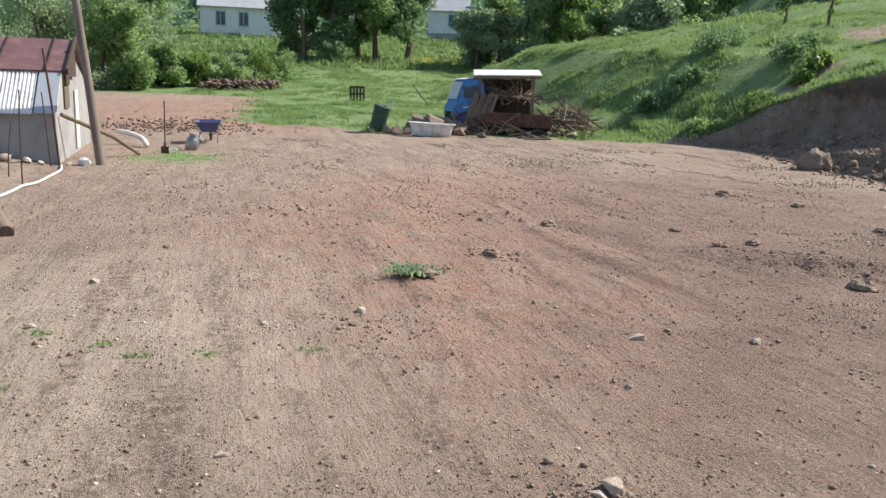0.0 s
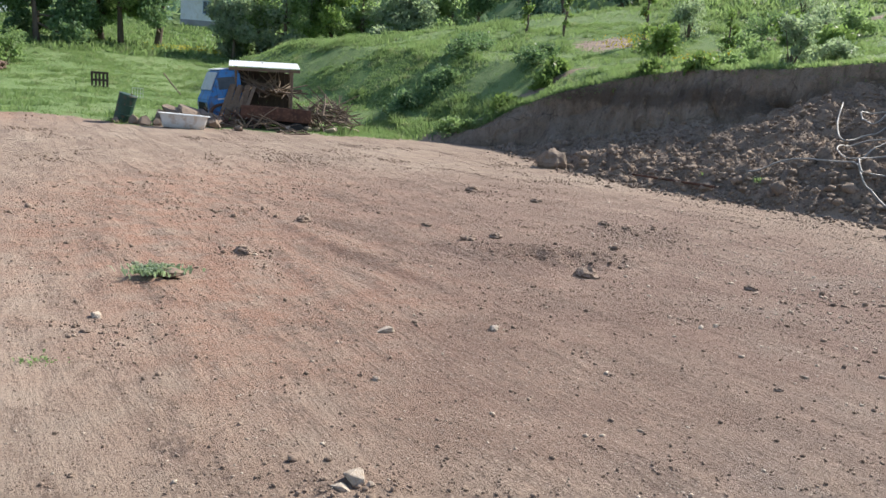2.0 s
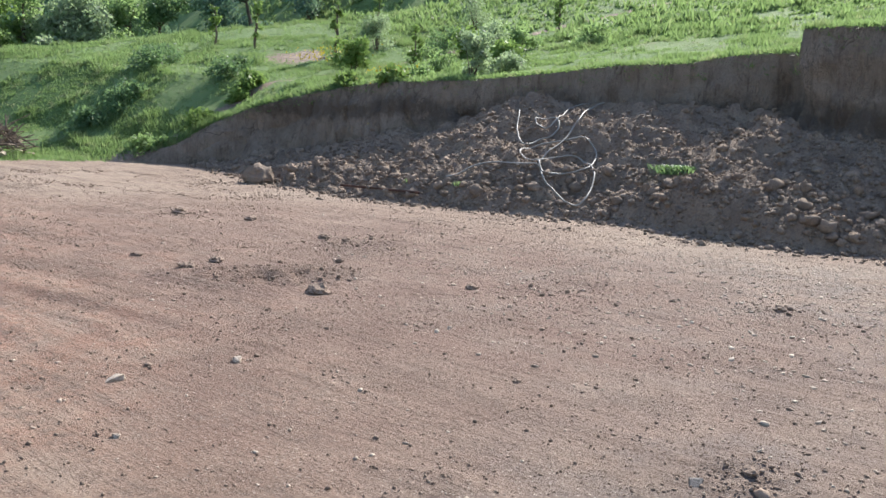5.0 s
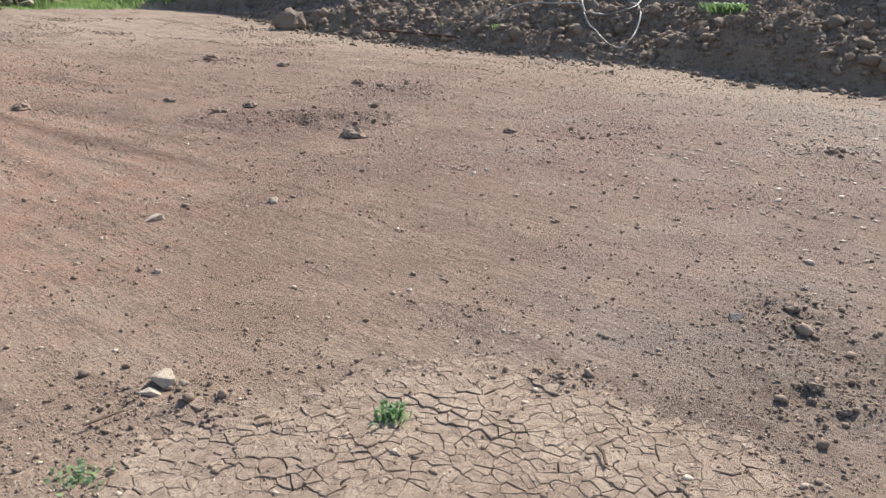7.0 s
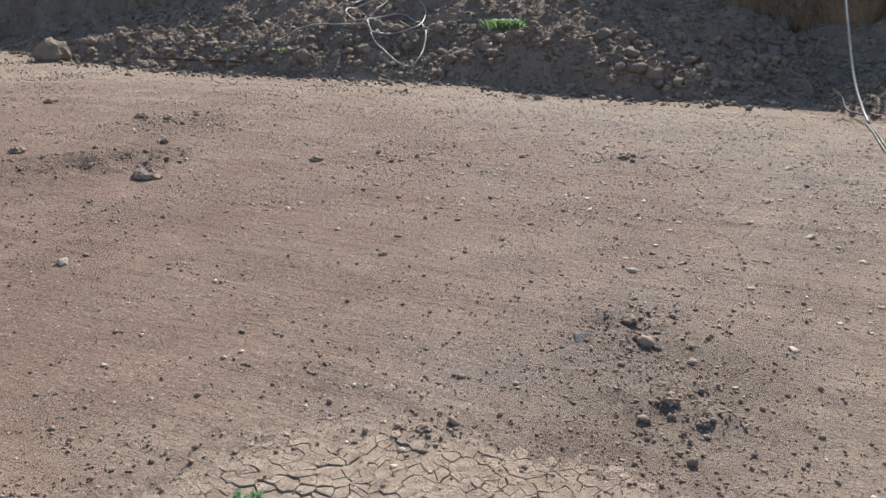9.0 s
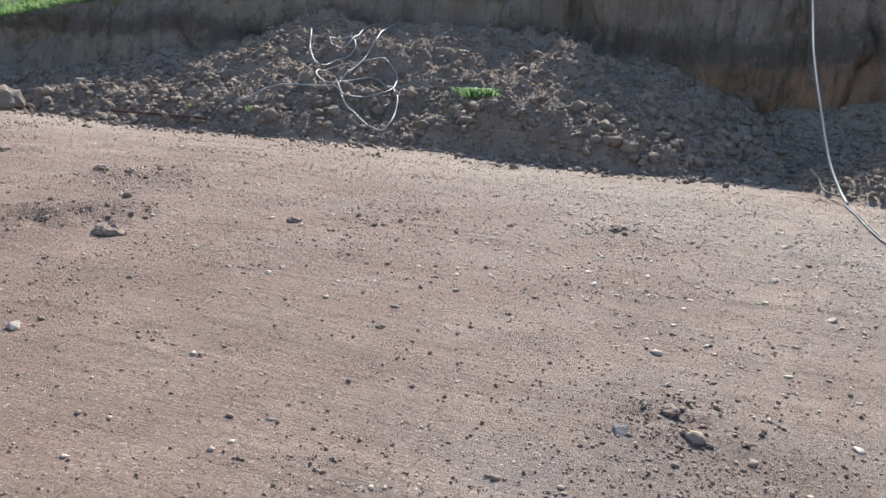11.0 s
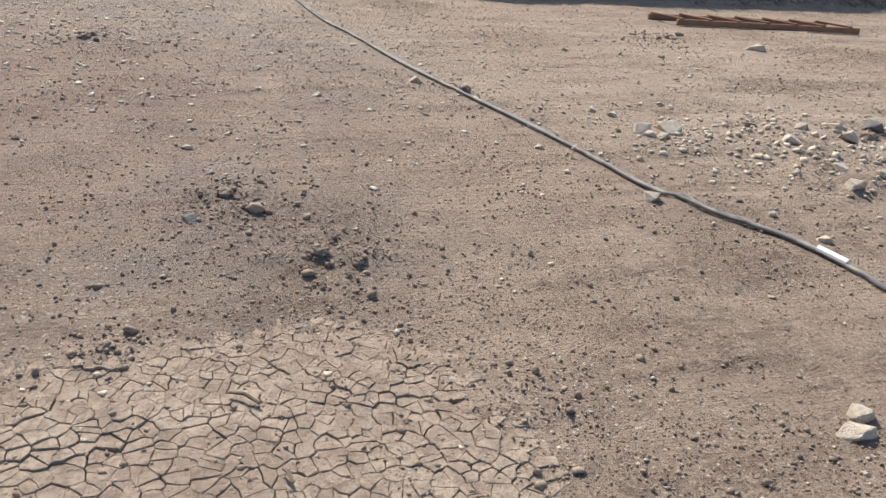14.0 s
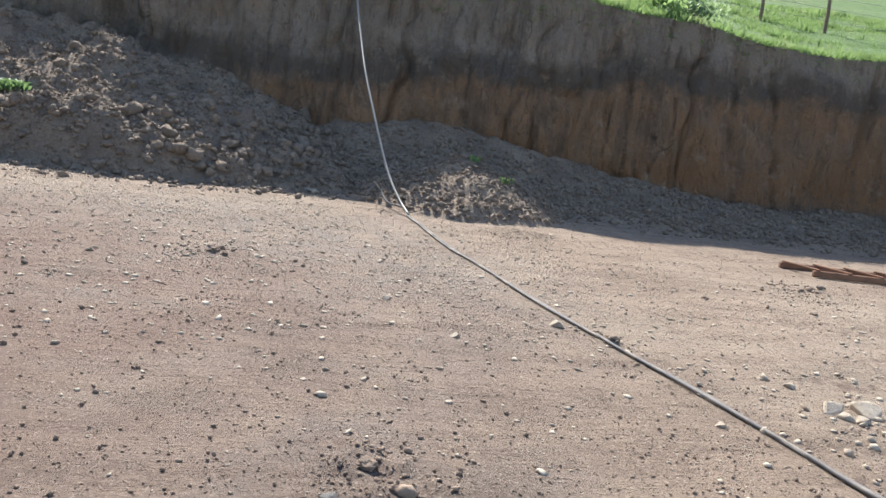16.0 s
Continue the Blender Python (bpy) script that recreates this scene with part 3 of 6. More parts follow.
# distance haze painted into the leaf colour: lighter and bluer for far trees
LEAF_BLUE = leaf_material("hazed_far_leaves", (0.15, 0.26, 0.21), (0.21, 0.33, 0.27), glow=0.4)
BLADE = leaf_material("grass_blades", (0.17, 0.265, 0.095), (0.27, 0.35, 0.16), glow=0.6, dry=(0.32, 0.32, 0.19))
PETAL = leaf_material("yellow_petals", (0.75, 0.55, 0.03), (0.85, 0.68, 0.06), glow=0.2)
WOOD_OLD = mottled("weathered_wood", (0.27, 0.205, 0.15), (0.17, 0.125, 0.09), 4, bump=0.5, stretch=(1, 6, 6), vary=0.5)
WOOD_RED = mottled("ladder_wood", (0.30, 0.16, 0.10), (0.22, 0.12, 0.08), 6, bump=0.4, vary=0.3)
CLOD = Nodes("clod_earth", 0.95)
_v = CLOD.place()
_c = CLOD.mix(CLOD.island(), (0.36, 0.27, 0.205), (0.22, 0.162, 0.124))
_c = CLOD.mix(CLOD.ramp(CLOD.noise(_v, 40, 4, 0.7), 0.4, 0.7, 0, 0.5), _c, (0.165, 0.12, 0.092))
CLOD.bump(CLOD.noise(_v, 40, 5, 0.75), 0.7, 0.012)
CLOD = CLOD.done(_c)
HEAP_CLOD = Nodes("heap_clod_earth", 0.95)
_c = HEAP_CLOD.mix(HEAP_CLOD.island(), (0.36, 0.275, 0.21), (0.23, 0.175, 0.135))
_c = HEAP_CLOD.mix(HEAP_CLOD.ramp(HEAP_CLOD.noise(HEAP_CLOD.place(), 30, 5, 0.75), 0.4, 0.7, 0, 0.7), _c, (0.13, 0.10, 0.078))
HEAP_CLOD.bump(HEAP_CLOD.noise(HEAP_CLOD.place(), 30, 6, 0.8), 0.9, 0.025)
HEAP_CLOD = HEAP_CLOD.done(_c)
CHIP = Nodes("stone_chips", 0.8)
_c = CHIP.mix(CHIP.island(), (0.56, 0.47, 0.37), (0.40, 0.32, 0.25))
CHIP.bump(CHIP.noise(CHIP.place(), 90, 3), 0.4, 0.01)
CHIP = CHIP.done(_c)
STONE = mottled("pale_stone", (0.62, 0.52, 0.42), (0.50, 0.41, 0.32), 3, bump=0.5, distance=0.02, fine=25, vary=0.35, stain=(0.44, 0.34, 0.255))
ROCK = mottled("brown_rock", (0.34, 0.26, 0.20), (0.25, 0.19, 0.145), 3, bump=0.8, distance=0.05, fine=18, vary=0.4)
SLATE = mottled("dark_stone", (0.19, 0.175, 0.165), (0.13, 0.12, 0.115), 4, bump=0.5, distance=0.03, fine=25)
RUST = mottled("rusty_iron", (0.13, 0.068, 0.05), (0.075, 0.045, 0.036), 5, rough=0.8, metal=0.2, bump=0.4, stain=(0.16, 0.09, 0.065))


def veg_tree(m, high, wide, leaves, mat, seed, label, bare=0.25, leaf=0.32, name="tree", category="tree", group="", stems=1):
    """A tree or tall shrub: tapered trunk with limbs, and a crown of many leaves."""
    r = random.Random(seed)
    root = thing(name, m, label, category, group)
    bm, centres, spread = bmesh.new(), [], []
    for _ in range(stems):
        lean = Vector((r.uniform(-0.12, 0.12), r.uniform(-0.12, 0.12), 1)) if stems == 1 else Vector((r.uniform(-0.45, 0.45), r.uniform(-0.45, 0.45), 1))
        top = lean * high * (0.8 if stems == 1 else r.uniform(0.5, 0.85))
        line = [Vector((0, 0, -0.15)), top * 0.3 + Vector((r.uniform(-0.1, 0.1), r.uniform(-0.1, 0.1), 0)), top * 0.65, top]
        thick = 0.026 * high / (stems**0.5)
        line = spline(line, 4)
        sweep(bm, line, [thick * (1.25 - 1.1 * i / (len(line) - 1)) for i in range(len(line))], 7)
        for k in range(11 if stems == 1 else 3):
            q = bare + (1 - bare) * r.random()
            start = line[min(int(q * (len(line) - 1)), len(line) - 2)]
            turn = r.uniform(0, 2 * math.pi)
            reach = wide * r.uniform(0.45, 1.0) * (1.15 - 0.6 * q)
            end = start + Vector((math.cos(turn) * reach, math.sin(turn) * reach, high * r.uniform(-0.08, 0.2)))
            limb = spline([start, (start + end) / 2 + Vector((0, 0, -0.04 * high)), end], 3)
            sweep(bm, limb, [thick * 0.45 * (1 - 0.8 * i / (len(limb) - 1)) for i in range(len(limb))], 5)
            centres += [tuple(end), tuple((start + end * 2) / 3)]
            spread += [wide * r.uniform(0.3, 0.5), wide * r.uniform(0.25, 0.4)]
        centres += [tuple(top), tuple(top * 0.8)]
        spread += [wide * 0.42, wide * 0.5]
    part("trunk" if stems == 1 else "stems", bm, BARK, root, smooth=True)
    part("crown" if stems == 1 else "foliage", leaf_cloud(centres, spread, leaves, leaf, seed), mat, root)
    return root




# ---- far side of the valley ----
def far_woods():
    """Dark woods on the slopes behind, as one mass of small leaves on trunks."""
    r = np.random.default_rng(21)
    centres, spread = [], []
    for _ in range(520):
        a = math.radians(r.uniform(-40, 75))
        d = r.uniform(95, 190)
        x, y = d * math.sin(a), d * math.cos(a)
        if abs(x + 22) < 9 and y < 110 or abs(x - 1) < 6 and y < 112:
            continue
        z, h = float(valley(y) + hill(x, y)), r.uniform(7, 14)
        for k in range(5):
            q = (k + 0.6) / 5
            centres.append((x + r.normal(0, 0.6), y + r.normal(0, 0.6), z + h * q))
            spread.append(h * 0.34 * (1.15 - 0.8 * q))
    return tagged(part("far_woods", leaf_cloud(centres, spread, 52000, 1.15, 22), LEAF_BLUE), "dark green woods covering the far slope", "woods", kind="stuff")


far_woods()

WHITEWASH = mottled("whitewashed_plaster", (0.78, 0.80, 0.82), (0.70, 0.72, 0.74), 0.8, bump=0.2, fine=12, stain=(0.62, 0.62, 0.60))
TIN = mottled("grey_tin_roof", (0.55, 0.56, 0.57), (0.44, 0.45, 0.46), 1.2, rough=0.45, metal=0.35, bump=0.15)
TILE_RED = mottled("red_gable_boards", (0.42, 0.17, 0.11), (0.34, 0.13, 0.09), 3, bump=0.3)
GLASS_DARK = mottled("dark_window_glass", (0.10, 0.13, 0.16), (0.05, 0.07, 0.09), 2, rough=0.1, bump=0.02)
FRAME_BLUE = mottled("pale_blue_paint", (0.45, 0.55, 0.65), (0.40, 0.5, 0.6), 3, rough=0.6, bump=0.1)


def gable(wide, deep, low, rise, over=0.35, thick=0.09):
    """Two roof planes with their thickness, ridge along x."""
    bm = bmesh.new()
    slope = math.hypot(deep / 2 + over, rise * (deep / 2 + over) / (deep / 2))
    ang = math.degrees(math.atan2(rise, deep / 2))
    for side in (-1, 1):
        m = pose(0, 0, low + rise, -side * ang)
        box(bm, wide + 2 * over, slope, thick, m @ pose(0, side * slope / 2, thick / 2), 0.01)
    return bm


def wall_with_gables(wide, deep, high, rise):
    """Four walls with pointed ends, in one closed shell."""
    bm = bmesh.new()
    x, y = wide / 2, deep / 2
    ends = []
    for sx in (-x, x):
        ends.append([bm.verts.new(p) for p in ((sx, -y, -0.8), (sx, y, -0.8), (sx, y, high), (sx, 0, high + rise), (sx, -y, high))])
    a, b = ends
    bm.faces.new(a), bm.faces.new(list(reversed(b)))
    for i in range(5):
        bm.faces.new((a[i], b[i], b[(i + 1) % 5], a[(i + 1) % 5]))
    bmesh.ops.recalc_face_normals(bm, faces=bm.faces)
    return bm


def window_on(root, x, y, z, w, h):
    win = part("window", boxes(((w + 0.16, 0.1, 0.1), pose(x, y, z + h / 2 + 0.05)), ((w + 0.16, 0.1, 0.1), pose(x, y, z - h / 2 - 0.05)), ((0.09, 0.1, h), pose(x - w / 2 - 0.03, y, z)), ((0.09, 0.1, h), pose(x + w / 2 + 0.03, y, z)), ((0.06, 0.08, h), pose(x, y, z)), bevel=0.01), FRAME_BLUE, root, "pale blue wooden window frame")
    for sx in (-1, 1):
        part("pane", boxes(((w / 2 - 0.03, 0.03, h), pose(x + sx * w / 4, y + 0.01, z)), bevel=0), GLASS_DARK, win)
    part("sill", boxes(((w + 0.3, 0.2, 0.06), pose(x, y - 0.06, z - h / 2 - 0.13))), WHITEWASH, win)


def cottage(m, label, wide, deep, high, rise, windows, porch):
    root = thing("house", m, label, "house")
    part("wall", wall_with_gables(wide, deep, high, rise), WHITEWASH, root)
    part("roof", gable(wide, deep, high, rise), TIN, root, "grey sheet-metal gable roof")
    part("plinth", boxes(((wide + 0.1, deep + 0.1, 1.2), pose(0, 0, -0.57)), bevel=0.02), mottled("grey_plinth", (0.36, 0.36, 0.36), (0.28, 0.28, 0.28), 1), root)
    for x in windows:
        window_on(root, x, -deep / 2 - 0.03, high * 0.55, 0.95, 1.35)
    if porch:
        part("porch", boxes(((1.6, deep * 0.6, high * 0.72), pose(wide / 2 + 0.8, 0, high * 0.36 - 0.2)), bevel=0.02), WHITEWASH, root)
        part("porch_roof", boxes(((2.2, deep * 0.75, 0.09), pose(wide / 2 + 0.9, 0, high * 0.86, 0, 17))), TIN, root)
        part("gable_boards", boxes(((0.06, deep * 0.62, rise * 0.62), pose(wide / 2 + 0.04, 0, high + rise * 0.3)), bevel=0), TILE_RED, root, "red painted gable boards")
    return root


cottage(pose(-22.3, 90.5, gz(-22.3, 89) + 0.1, 0, 0, 12), "white plastered cottage with grey metal roof on the lawn", 7.6, 5.6, 2.9, 1.5, (-1.7, 0.7), True)
cottage(pose(1.3, 101.5, gz(1.6, 100) + 0.7, 0, 0, -6), "white cottage half hidden behind garden trees", 4.6, 4.6, 2.8, 1.4, (0.7,), False)

for k, (x, y, h, w, mat, seed) in enumerate((
        (-10.2, 61.5, 8.5, 2.7, LEAF_DARK, 1), (-8.3, 63, 9.5, 2.6, LEAF_DARK, 2), (-5.0, 64.5, 9, 2.3, LEAF_MID, 3), (-2.5, 65.5, 10, 2.3, LEAF_DARK, 4),
        (-6.6, 67, 9, 2.4, LEAF_DARK, 5), (-11.2, 67, 8, 2.0, LEAF_DARK, 45))):
    veg_tree(pose(x, y, gz(x, y), 0, 0, 40 * k), h * 0.9, w * 1.15, 9000, mat, seed, "broad dark green orchard tree on the lawn", 0.13, 0.23, group="orchard trees")
for k, (x, y, h, w, mat, seed) in enumerate((
        (2.9, 60.5, 4.6, 1.9, LEAF_GREY, 11), (4.8, 62, 6.5, 2.2, LEAF_MID, 12), (6.8, 61, 6.2, 2.2, LEAF_GREY, 13), (8.6, 62, 7, 2.4, LEAF_MID, 14), (10.4, 61, 6.6, 2.3, LEAF_BRIGHT, 15),
        (12.6, 61.5, 6.5, 2.4, LEAF_MID, 16), (14.6, 60, 5.5, 2.2, LEAF_GREY, 17), (16.8, 60.5, 6, 2.4, LEAF_GREY, 18), (19.5, 60, 6, 2.4, LEAF_MID, 19), (22.5, 62, 7, 2.6, LEAF_DARK, 20),
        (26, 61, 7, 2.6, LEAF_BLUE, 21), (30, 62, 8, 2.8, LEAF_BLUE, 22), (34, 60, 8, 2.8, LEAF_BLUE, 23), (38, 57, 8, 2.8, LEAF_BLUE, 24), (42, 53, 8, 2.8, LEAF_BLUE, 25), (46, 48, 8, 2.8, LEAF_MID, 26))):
    veg_tree(pose(x, y, gz(x, y), 0, 0, 50 * k), h, w * 1.15, 7500, mat, seed, "leafy tree in the hedge behind the hillside", 0.04, 0.22, group="hedge trees")
for k, (x, y, h, w, mat, seed) in enumerate((
        (-21, 43, 6.5, 2.6, LEAF_GREY, 31), (-18.7, 45, 6.0, 2.0, LEAF_MID, 32), (-16.9, 44.5, 4.6, 1.6, LEAF_MID, 33), (-15.6, 46.5, 2.6, 1.2, LEAF_MID, 34), (-19.8, 49, 7.5, 2.3, LEAF_GREY, 35),
        (-20.5, 51, 8.5, 2.8, LEAF_BRIGHT, 36), (-24.5, 48, 8, 3.0, LEAF_GREY, 37), (-14.3, 47.2, 1.9, 0.9, LEAF_BRIGHT, 38), (-22, 58, 9, 3.0, LEAF_MID, 39), (-27, 55, 9, 3.2, LEAF_MID, 40), (-23.5, 63, 9, 2.4, LEAF_GREY, 46))):
    veg_tree(pose(x, y, gz(x, y), 0, 0, 70 * k), h, w * 1.1, 8500, mat, seed, "dense young tree in the thicket beyond the yard", 0.06, 0.17, group="thicket trees", stems=1 if h > 5 else 3)
for k, (x, y, h, w, mat) in enumerate(((-12.6, 47.5, 2.2, 1.2, LEAF_MID), (-11.2, 49, 2.4, 1.3, LEAF_BRIGHT), (-10.1, 50.5, 2.0, 1.1, LEAF_MID), (-13.2, 52, 1.7, 1.0, LEAF_GREY), (-29, 84, 2.6, 1.3, LEAF_MID), (-15.5, 88, 2.6, 1.6, LEAF_MID))):
    veg_tree(pose(x, y, gz(x, y)), h, w, 2600, mat, 60 + k, "light green bush at the field edge", 0.0, 0.12, "bush", "bush", "field-edge bushes", 4)


# ---- plants on the bank and above the cut ----
for k, (x, y, h, w, n, mat, text) in enumerate((
        (16.9, 19.0, 1.7, 0.55, 1500, LEAF_GREY, "tall grey-green shrub at the edge of the cut"), (17.7, 27.2, 1.5, 0.8, 1200, LEAF_BRIGHT, "bright shrub on the grassy bank"),
        (12.85, 35.2, 0.8, 1.0, 1000, LEAF_DARK, "dark low bush on the bank"), (11.4, 33.2, 0.9, 1.0, 1200, LEAF_DARK, "dark low bush on the bank"), (12.1, 34.1, 0.9, 1.0, 1200, LEAF_DARK, "dark low bush on the bank"), (10.2, 31.1, 0.6, 0.8, 900, LEAF_DARK, "dark low bush on the bank"),
        (9.5, 31.2, 0.5, 0.8, 900, LEAF_DARK, "dark low weeds on the bank"), (8.6, 31.0, 0.45, 0.8, 900, LEAF_DARK, "dark low weeds on the bank"), (8.0, 31.0, 0.4, 0.7, 800, LEAF_DARK, "dark low weeds on the bank"), (13.1, 29.3, 0.6, 0.8, 900, LEAF_DARK, "dark low bush on the bank"), (14.0, 30.3, 0.6, 0.8, 900, LEAF_DARK, "dark low bush on the bank"),
        (9.3, 27.4, 0.45, 0.6, 800, LEAF_MID, "leafy burdock clump at the bank foot"), (9.8, 26.9, 0.35, 0.5, 700, LEAF_MID, "leafy burdock clump at the bank foot"), (13.4, 27.7, 0.5, 0.7, 800, LEAF_BRIGHT, "leafy burdock clump on the bank"), (12.7, 27.1, 0.4, 0.6, 700, LEAF_BRIGHT, "leafy burdock clump on the bank"),
        (11.2, 26.9, 0.45, 0.7, 900, LEAF_BRIGHT, "leafy burdock clump at the bank foot"), (15.0, 20.6, 0.45, 0.7, 800, LEAF_BRIGHT, "leafy burdock clump at the edge of the cut"), (14.2, 22.2, 0.4, 0.6, 700, LEAF_BRIGHT, "leafy burdock clump at the edge of the cut"),
        (16.0, 20.6, 0.5, 0.7, 800, LEAF_MID, "leafy weed clump at the edge of the cut"), (18.4, 22.3, 0.7, 0.9, 900, LEAF_MID, "leafy weed clump above the cut"), (18.0, 18.4, 0.5, 0.8, 800, LEAF_GREY, "low grey-green weeds above the cut"),
        (19.4, 20.0, 0.8, 0.9, 900, LEAF_BRIGHT, "leafy weed clump above the cut"), (20.8, 30.2, 1.8, 1.0, 1300, LEAF_GREY, "rounded grey-green shrub on the bank"), (22.5, 27.5, 1.2, 0.9, 1000, LEAF_DARK, "dark green bush above the bank"),
        (22.6, 22.6, 1.4, 0.9, 1100, LEAF_MID, "bushy shrub above the cut"), (24.6, 26.2, 1.2, 1.0, 900, LEAF_GREY, "thin scrub above the cut"), (26.2, 29.5, 2.0, 1.1, 1100, LEAF_GREY, "thin scrub above the cut"), (24.2, 20.4, 0.9, 0.8, 800, LEAF_MID, "bushy shrub above the cut"),
        (21.4, 24.2, 1.2, 0.9, 1000, LEAF_BRIGHT, "leafy weed clump above the cut"), (20.0, 25.6, 0.8, 0.8, 800, LEAF_MID, "leafy weed clump on the bank"), (20.0, -3.0, 0.5, 0.8, 800, LEAF_MID, "low bush in the field above the cut"), (21.2, -4.0, 0.6, 0.9, 900, LEAF_GREY, "low bush in the field above the cut"))):
    veg_tree(pose(x, y, gz(x, y) - 0.05, 0, 0, 33 * k), h, w, int(1.5 * n), mat, 100 + k, text, 0.0, 0.10 if mat != LEAF_BRIGHT else 0.14, "bush", "bush", "", 5)
for k, (x, y, h) in enumerate(((16.9, 34.6, 2.6), (19.0, 30.9, 2.8), (18.1, 23.6, 1.9), (21.3, 30.9, 2.6), (27.5, 25.2, 2.2), (15.9, 37.0, 2.2))):
    veg_tree(pose(x, y, gz(x, y)), h, 0.35, 330, LEAF_BRIGHT, 140 + k, "thin sapling with sparse leaves on the bank", 0.3, 0.13, "sapling", "tree", "saplings on the bank")


def turf(name, label, where, count, tall, seed, mat=None, wide=0.016):
    """Blades of grass as one mesh, thick where the turf is."""
    r = np.random.default_rng(seed)
    x0, x1, y0, y1 = where
    x, y = r.uniform(x0, x1, count * 3), r.uniform(y0, y1, count * 3)
    thick = grass_mask(x, y) * (0.35 + 0.65 * (fbm(x * 0.7, y * 0.7, 3, 200) > -0.15))
    keep = np.nonzero(r.uniform(0.25, 1, len(x)) < thick)[0][:count]
    x, y = x[keep], y[keep]
    n = len(x)
    z = ground_z(x, y) - 0.02
    lush = 0.35 + 0.5 * sstep(-0.4, 0.5, fbm(x * 0.5, y * 0.5, 3, 210)) + 1.1 * sstep(0.05, 0.6, fbm(x * 1.3, y * 1.3, 3, 212))
    vs, base = [], np.stack([x, y, z], -1)
    for k in range(4):
        off = r.normal(0, 0.05, (n, 3)) * [1, 1, 0]
        h = tall * lush * r.uniform(0.5, 1.3, n)
        a = r.uniform(0, 2 * np.pi, n)
        side = np.stack([np.cos(a), np.sin(a), 0 * a], -1) * (wide * (1 + 1.5 * r.random(n)))[:, None]
        lean = r.normal(0, 0.38, (n, 3)) * [1, 1, 0]
        tip = (lean + [0, 0, 1]) * h[:, None]
        vs.append(np.stack([base + off - side, base + off + side, base + off + tip], 1))
    v = np.concatenate(vs).reshape(-1, 3)
    f = np.arange(len(v)).reshape(-1, 3)
    return tagged(part(name, (v, f), mat or BLADE), label, "grass", kind="stuff")


def cut_edge(name, label, count, seed):
    """Grass that hangs over the lip of the cut."""
    r = np.random.default_rng(seed)
    y = r.uniform(-14, 26.4, count)
    fx = face_x(y)
    x = fx + r.uniform(0.48, 1.3, count)
    keep = hill(x, y) > 0.6
    x, y, fx = x[keep], y[keep], fx[keep]
    n = len(x)
    z = ground_z(x, y) - 0.03
    out = []
    for k in range(5):
        h = r.uniform(0.10, 0.34, n) * (1.1 - 0.4 * (x - fx))
        lean = np.stack([r.normal(-0.35, 0.4, n), r.normal(0, 0.4, n), r.uniform(0.3, 1, n) - 0.5 * (x - fx < 0.62)], -1)
        a = r.uniform(0, 2 * np.pi, n)
        side = np.stack([np.cos(a), np.sin(a), 0 * a], -1) * 0.02
        b = np.stack([x, y, z], -1) + r.normal(0, 0.05, (n, 3)) * [1, 1, 0]
        out.append(np.stack([b - side, b + side, b + lean * h[:, None]], 1))
    v = np.concatenate(out).reshape(-1, 3)
    return tagged(part(name, (v, np.arange(len(v)).reshape(-1, 3)), BLADE), label, "grass", kind="stuff")


turf("bank_grass", "rough green grass on the sloping bank", (5, 27, 17, 48), 60000, 0.19, 301, wide=0.010)
turf("terrace_grass", "short green grass above the cut", (17.5, 32, -14, 22), 30000, 0.14, 302, wide=0.010)
turf("meadow_grass", "lush green meadow grass", (-14, 10, 26, 62), 45000, 0.13, 303, wide=0.012)
turf("far_meadow_grass", "long green grass on the far meadow", (-34, 22, 58, 100), 26000, 0.34, 306, wide=0.045)
turf("upper_field_grass", "long green grass on the upper field", (24, 75, 12, 75), 26000, 0.36, 307, wide=0.045)
turf("yard_grass", "thin grass on the bare yard", (-9, -3, 14, 24), 1500, 0.06, 304, wide=0.006)
cut_edge("lip_grass", "grass and roots hanging over the lip of the cut", 6000, 305)


def flowers(name, label, x, y, rx, ry, count, tall, seed):
    r = np.random.default_rng(seed)
    px, py = x + r.normal(0, rx, count), y + r.normal(0, ry, count)
    c = np.stack([px, py, ground_z(px, py) + tall * r.uniform(0.4, 1.0, count)], -1)
    return tagged(part(name, leaf_cloud(c, np.full(count, 0.03), count * 2, 0.07, seed), PETAL), label, "flowers", kind="stuff")


flowers("yellow_flowers", "patch of yellow field flowers", 0.2, 62, 1.3, 0.7, 420, 0.5, 311)
flowers("yellow_flowers", "yellow flowering weeds on the bank", 17.6, 29.3, 0.7, 0.6, 260, 0.7, 312)
flowers("yellow_flowers", "yellow flowering weeds at the edge of the cut", 14.9, 20.9, 0.4, 0.4, 70, 0.5, 313)

# fence in the field above
WIRE = mottled("fence_wire", (0.3, 0.3, 0.3), (0.2, 0.19, 0.18), 8, rough=0.5, metal=0.8)
fence = thing("fence", pose(0, 0, 0), "old wire fence with weathered wooden posts", "fence")
line = [(20.0, -20.5), (21.9, -14.5), (23.6, -11.6), (25.2, -9.1), (26.3, -7.5), (28.2, -4.2), (30.0, -1.0), (31.8, 2.5)]
for k, (x, y) in enumerate(line):
    part("post", tube([(x, y, gz(x, y) - 0.3), (x + 0.02, y, gz(x, y) + 0.6), (x + 0.05, y + 0.03, gz(x, y) + 1.15)], [0.06, 0.055, 0.05], 7), WOOD_OLD, fence)
for h in (0.35, 0.7, 1.02):
    part("wire", tube([(x, y, gz(x, y) + h) for x, y in line], 0.006, 4), WIRE, fence)


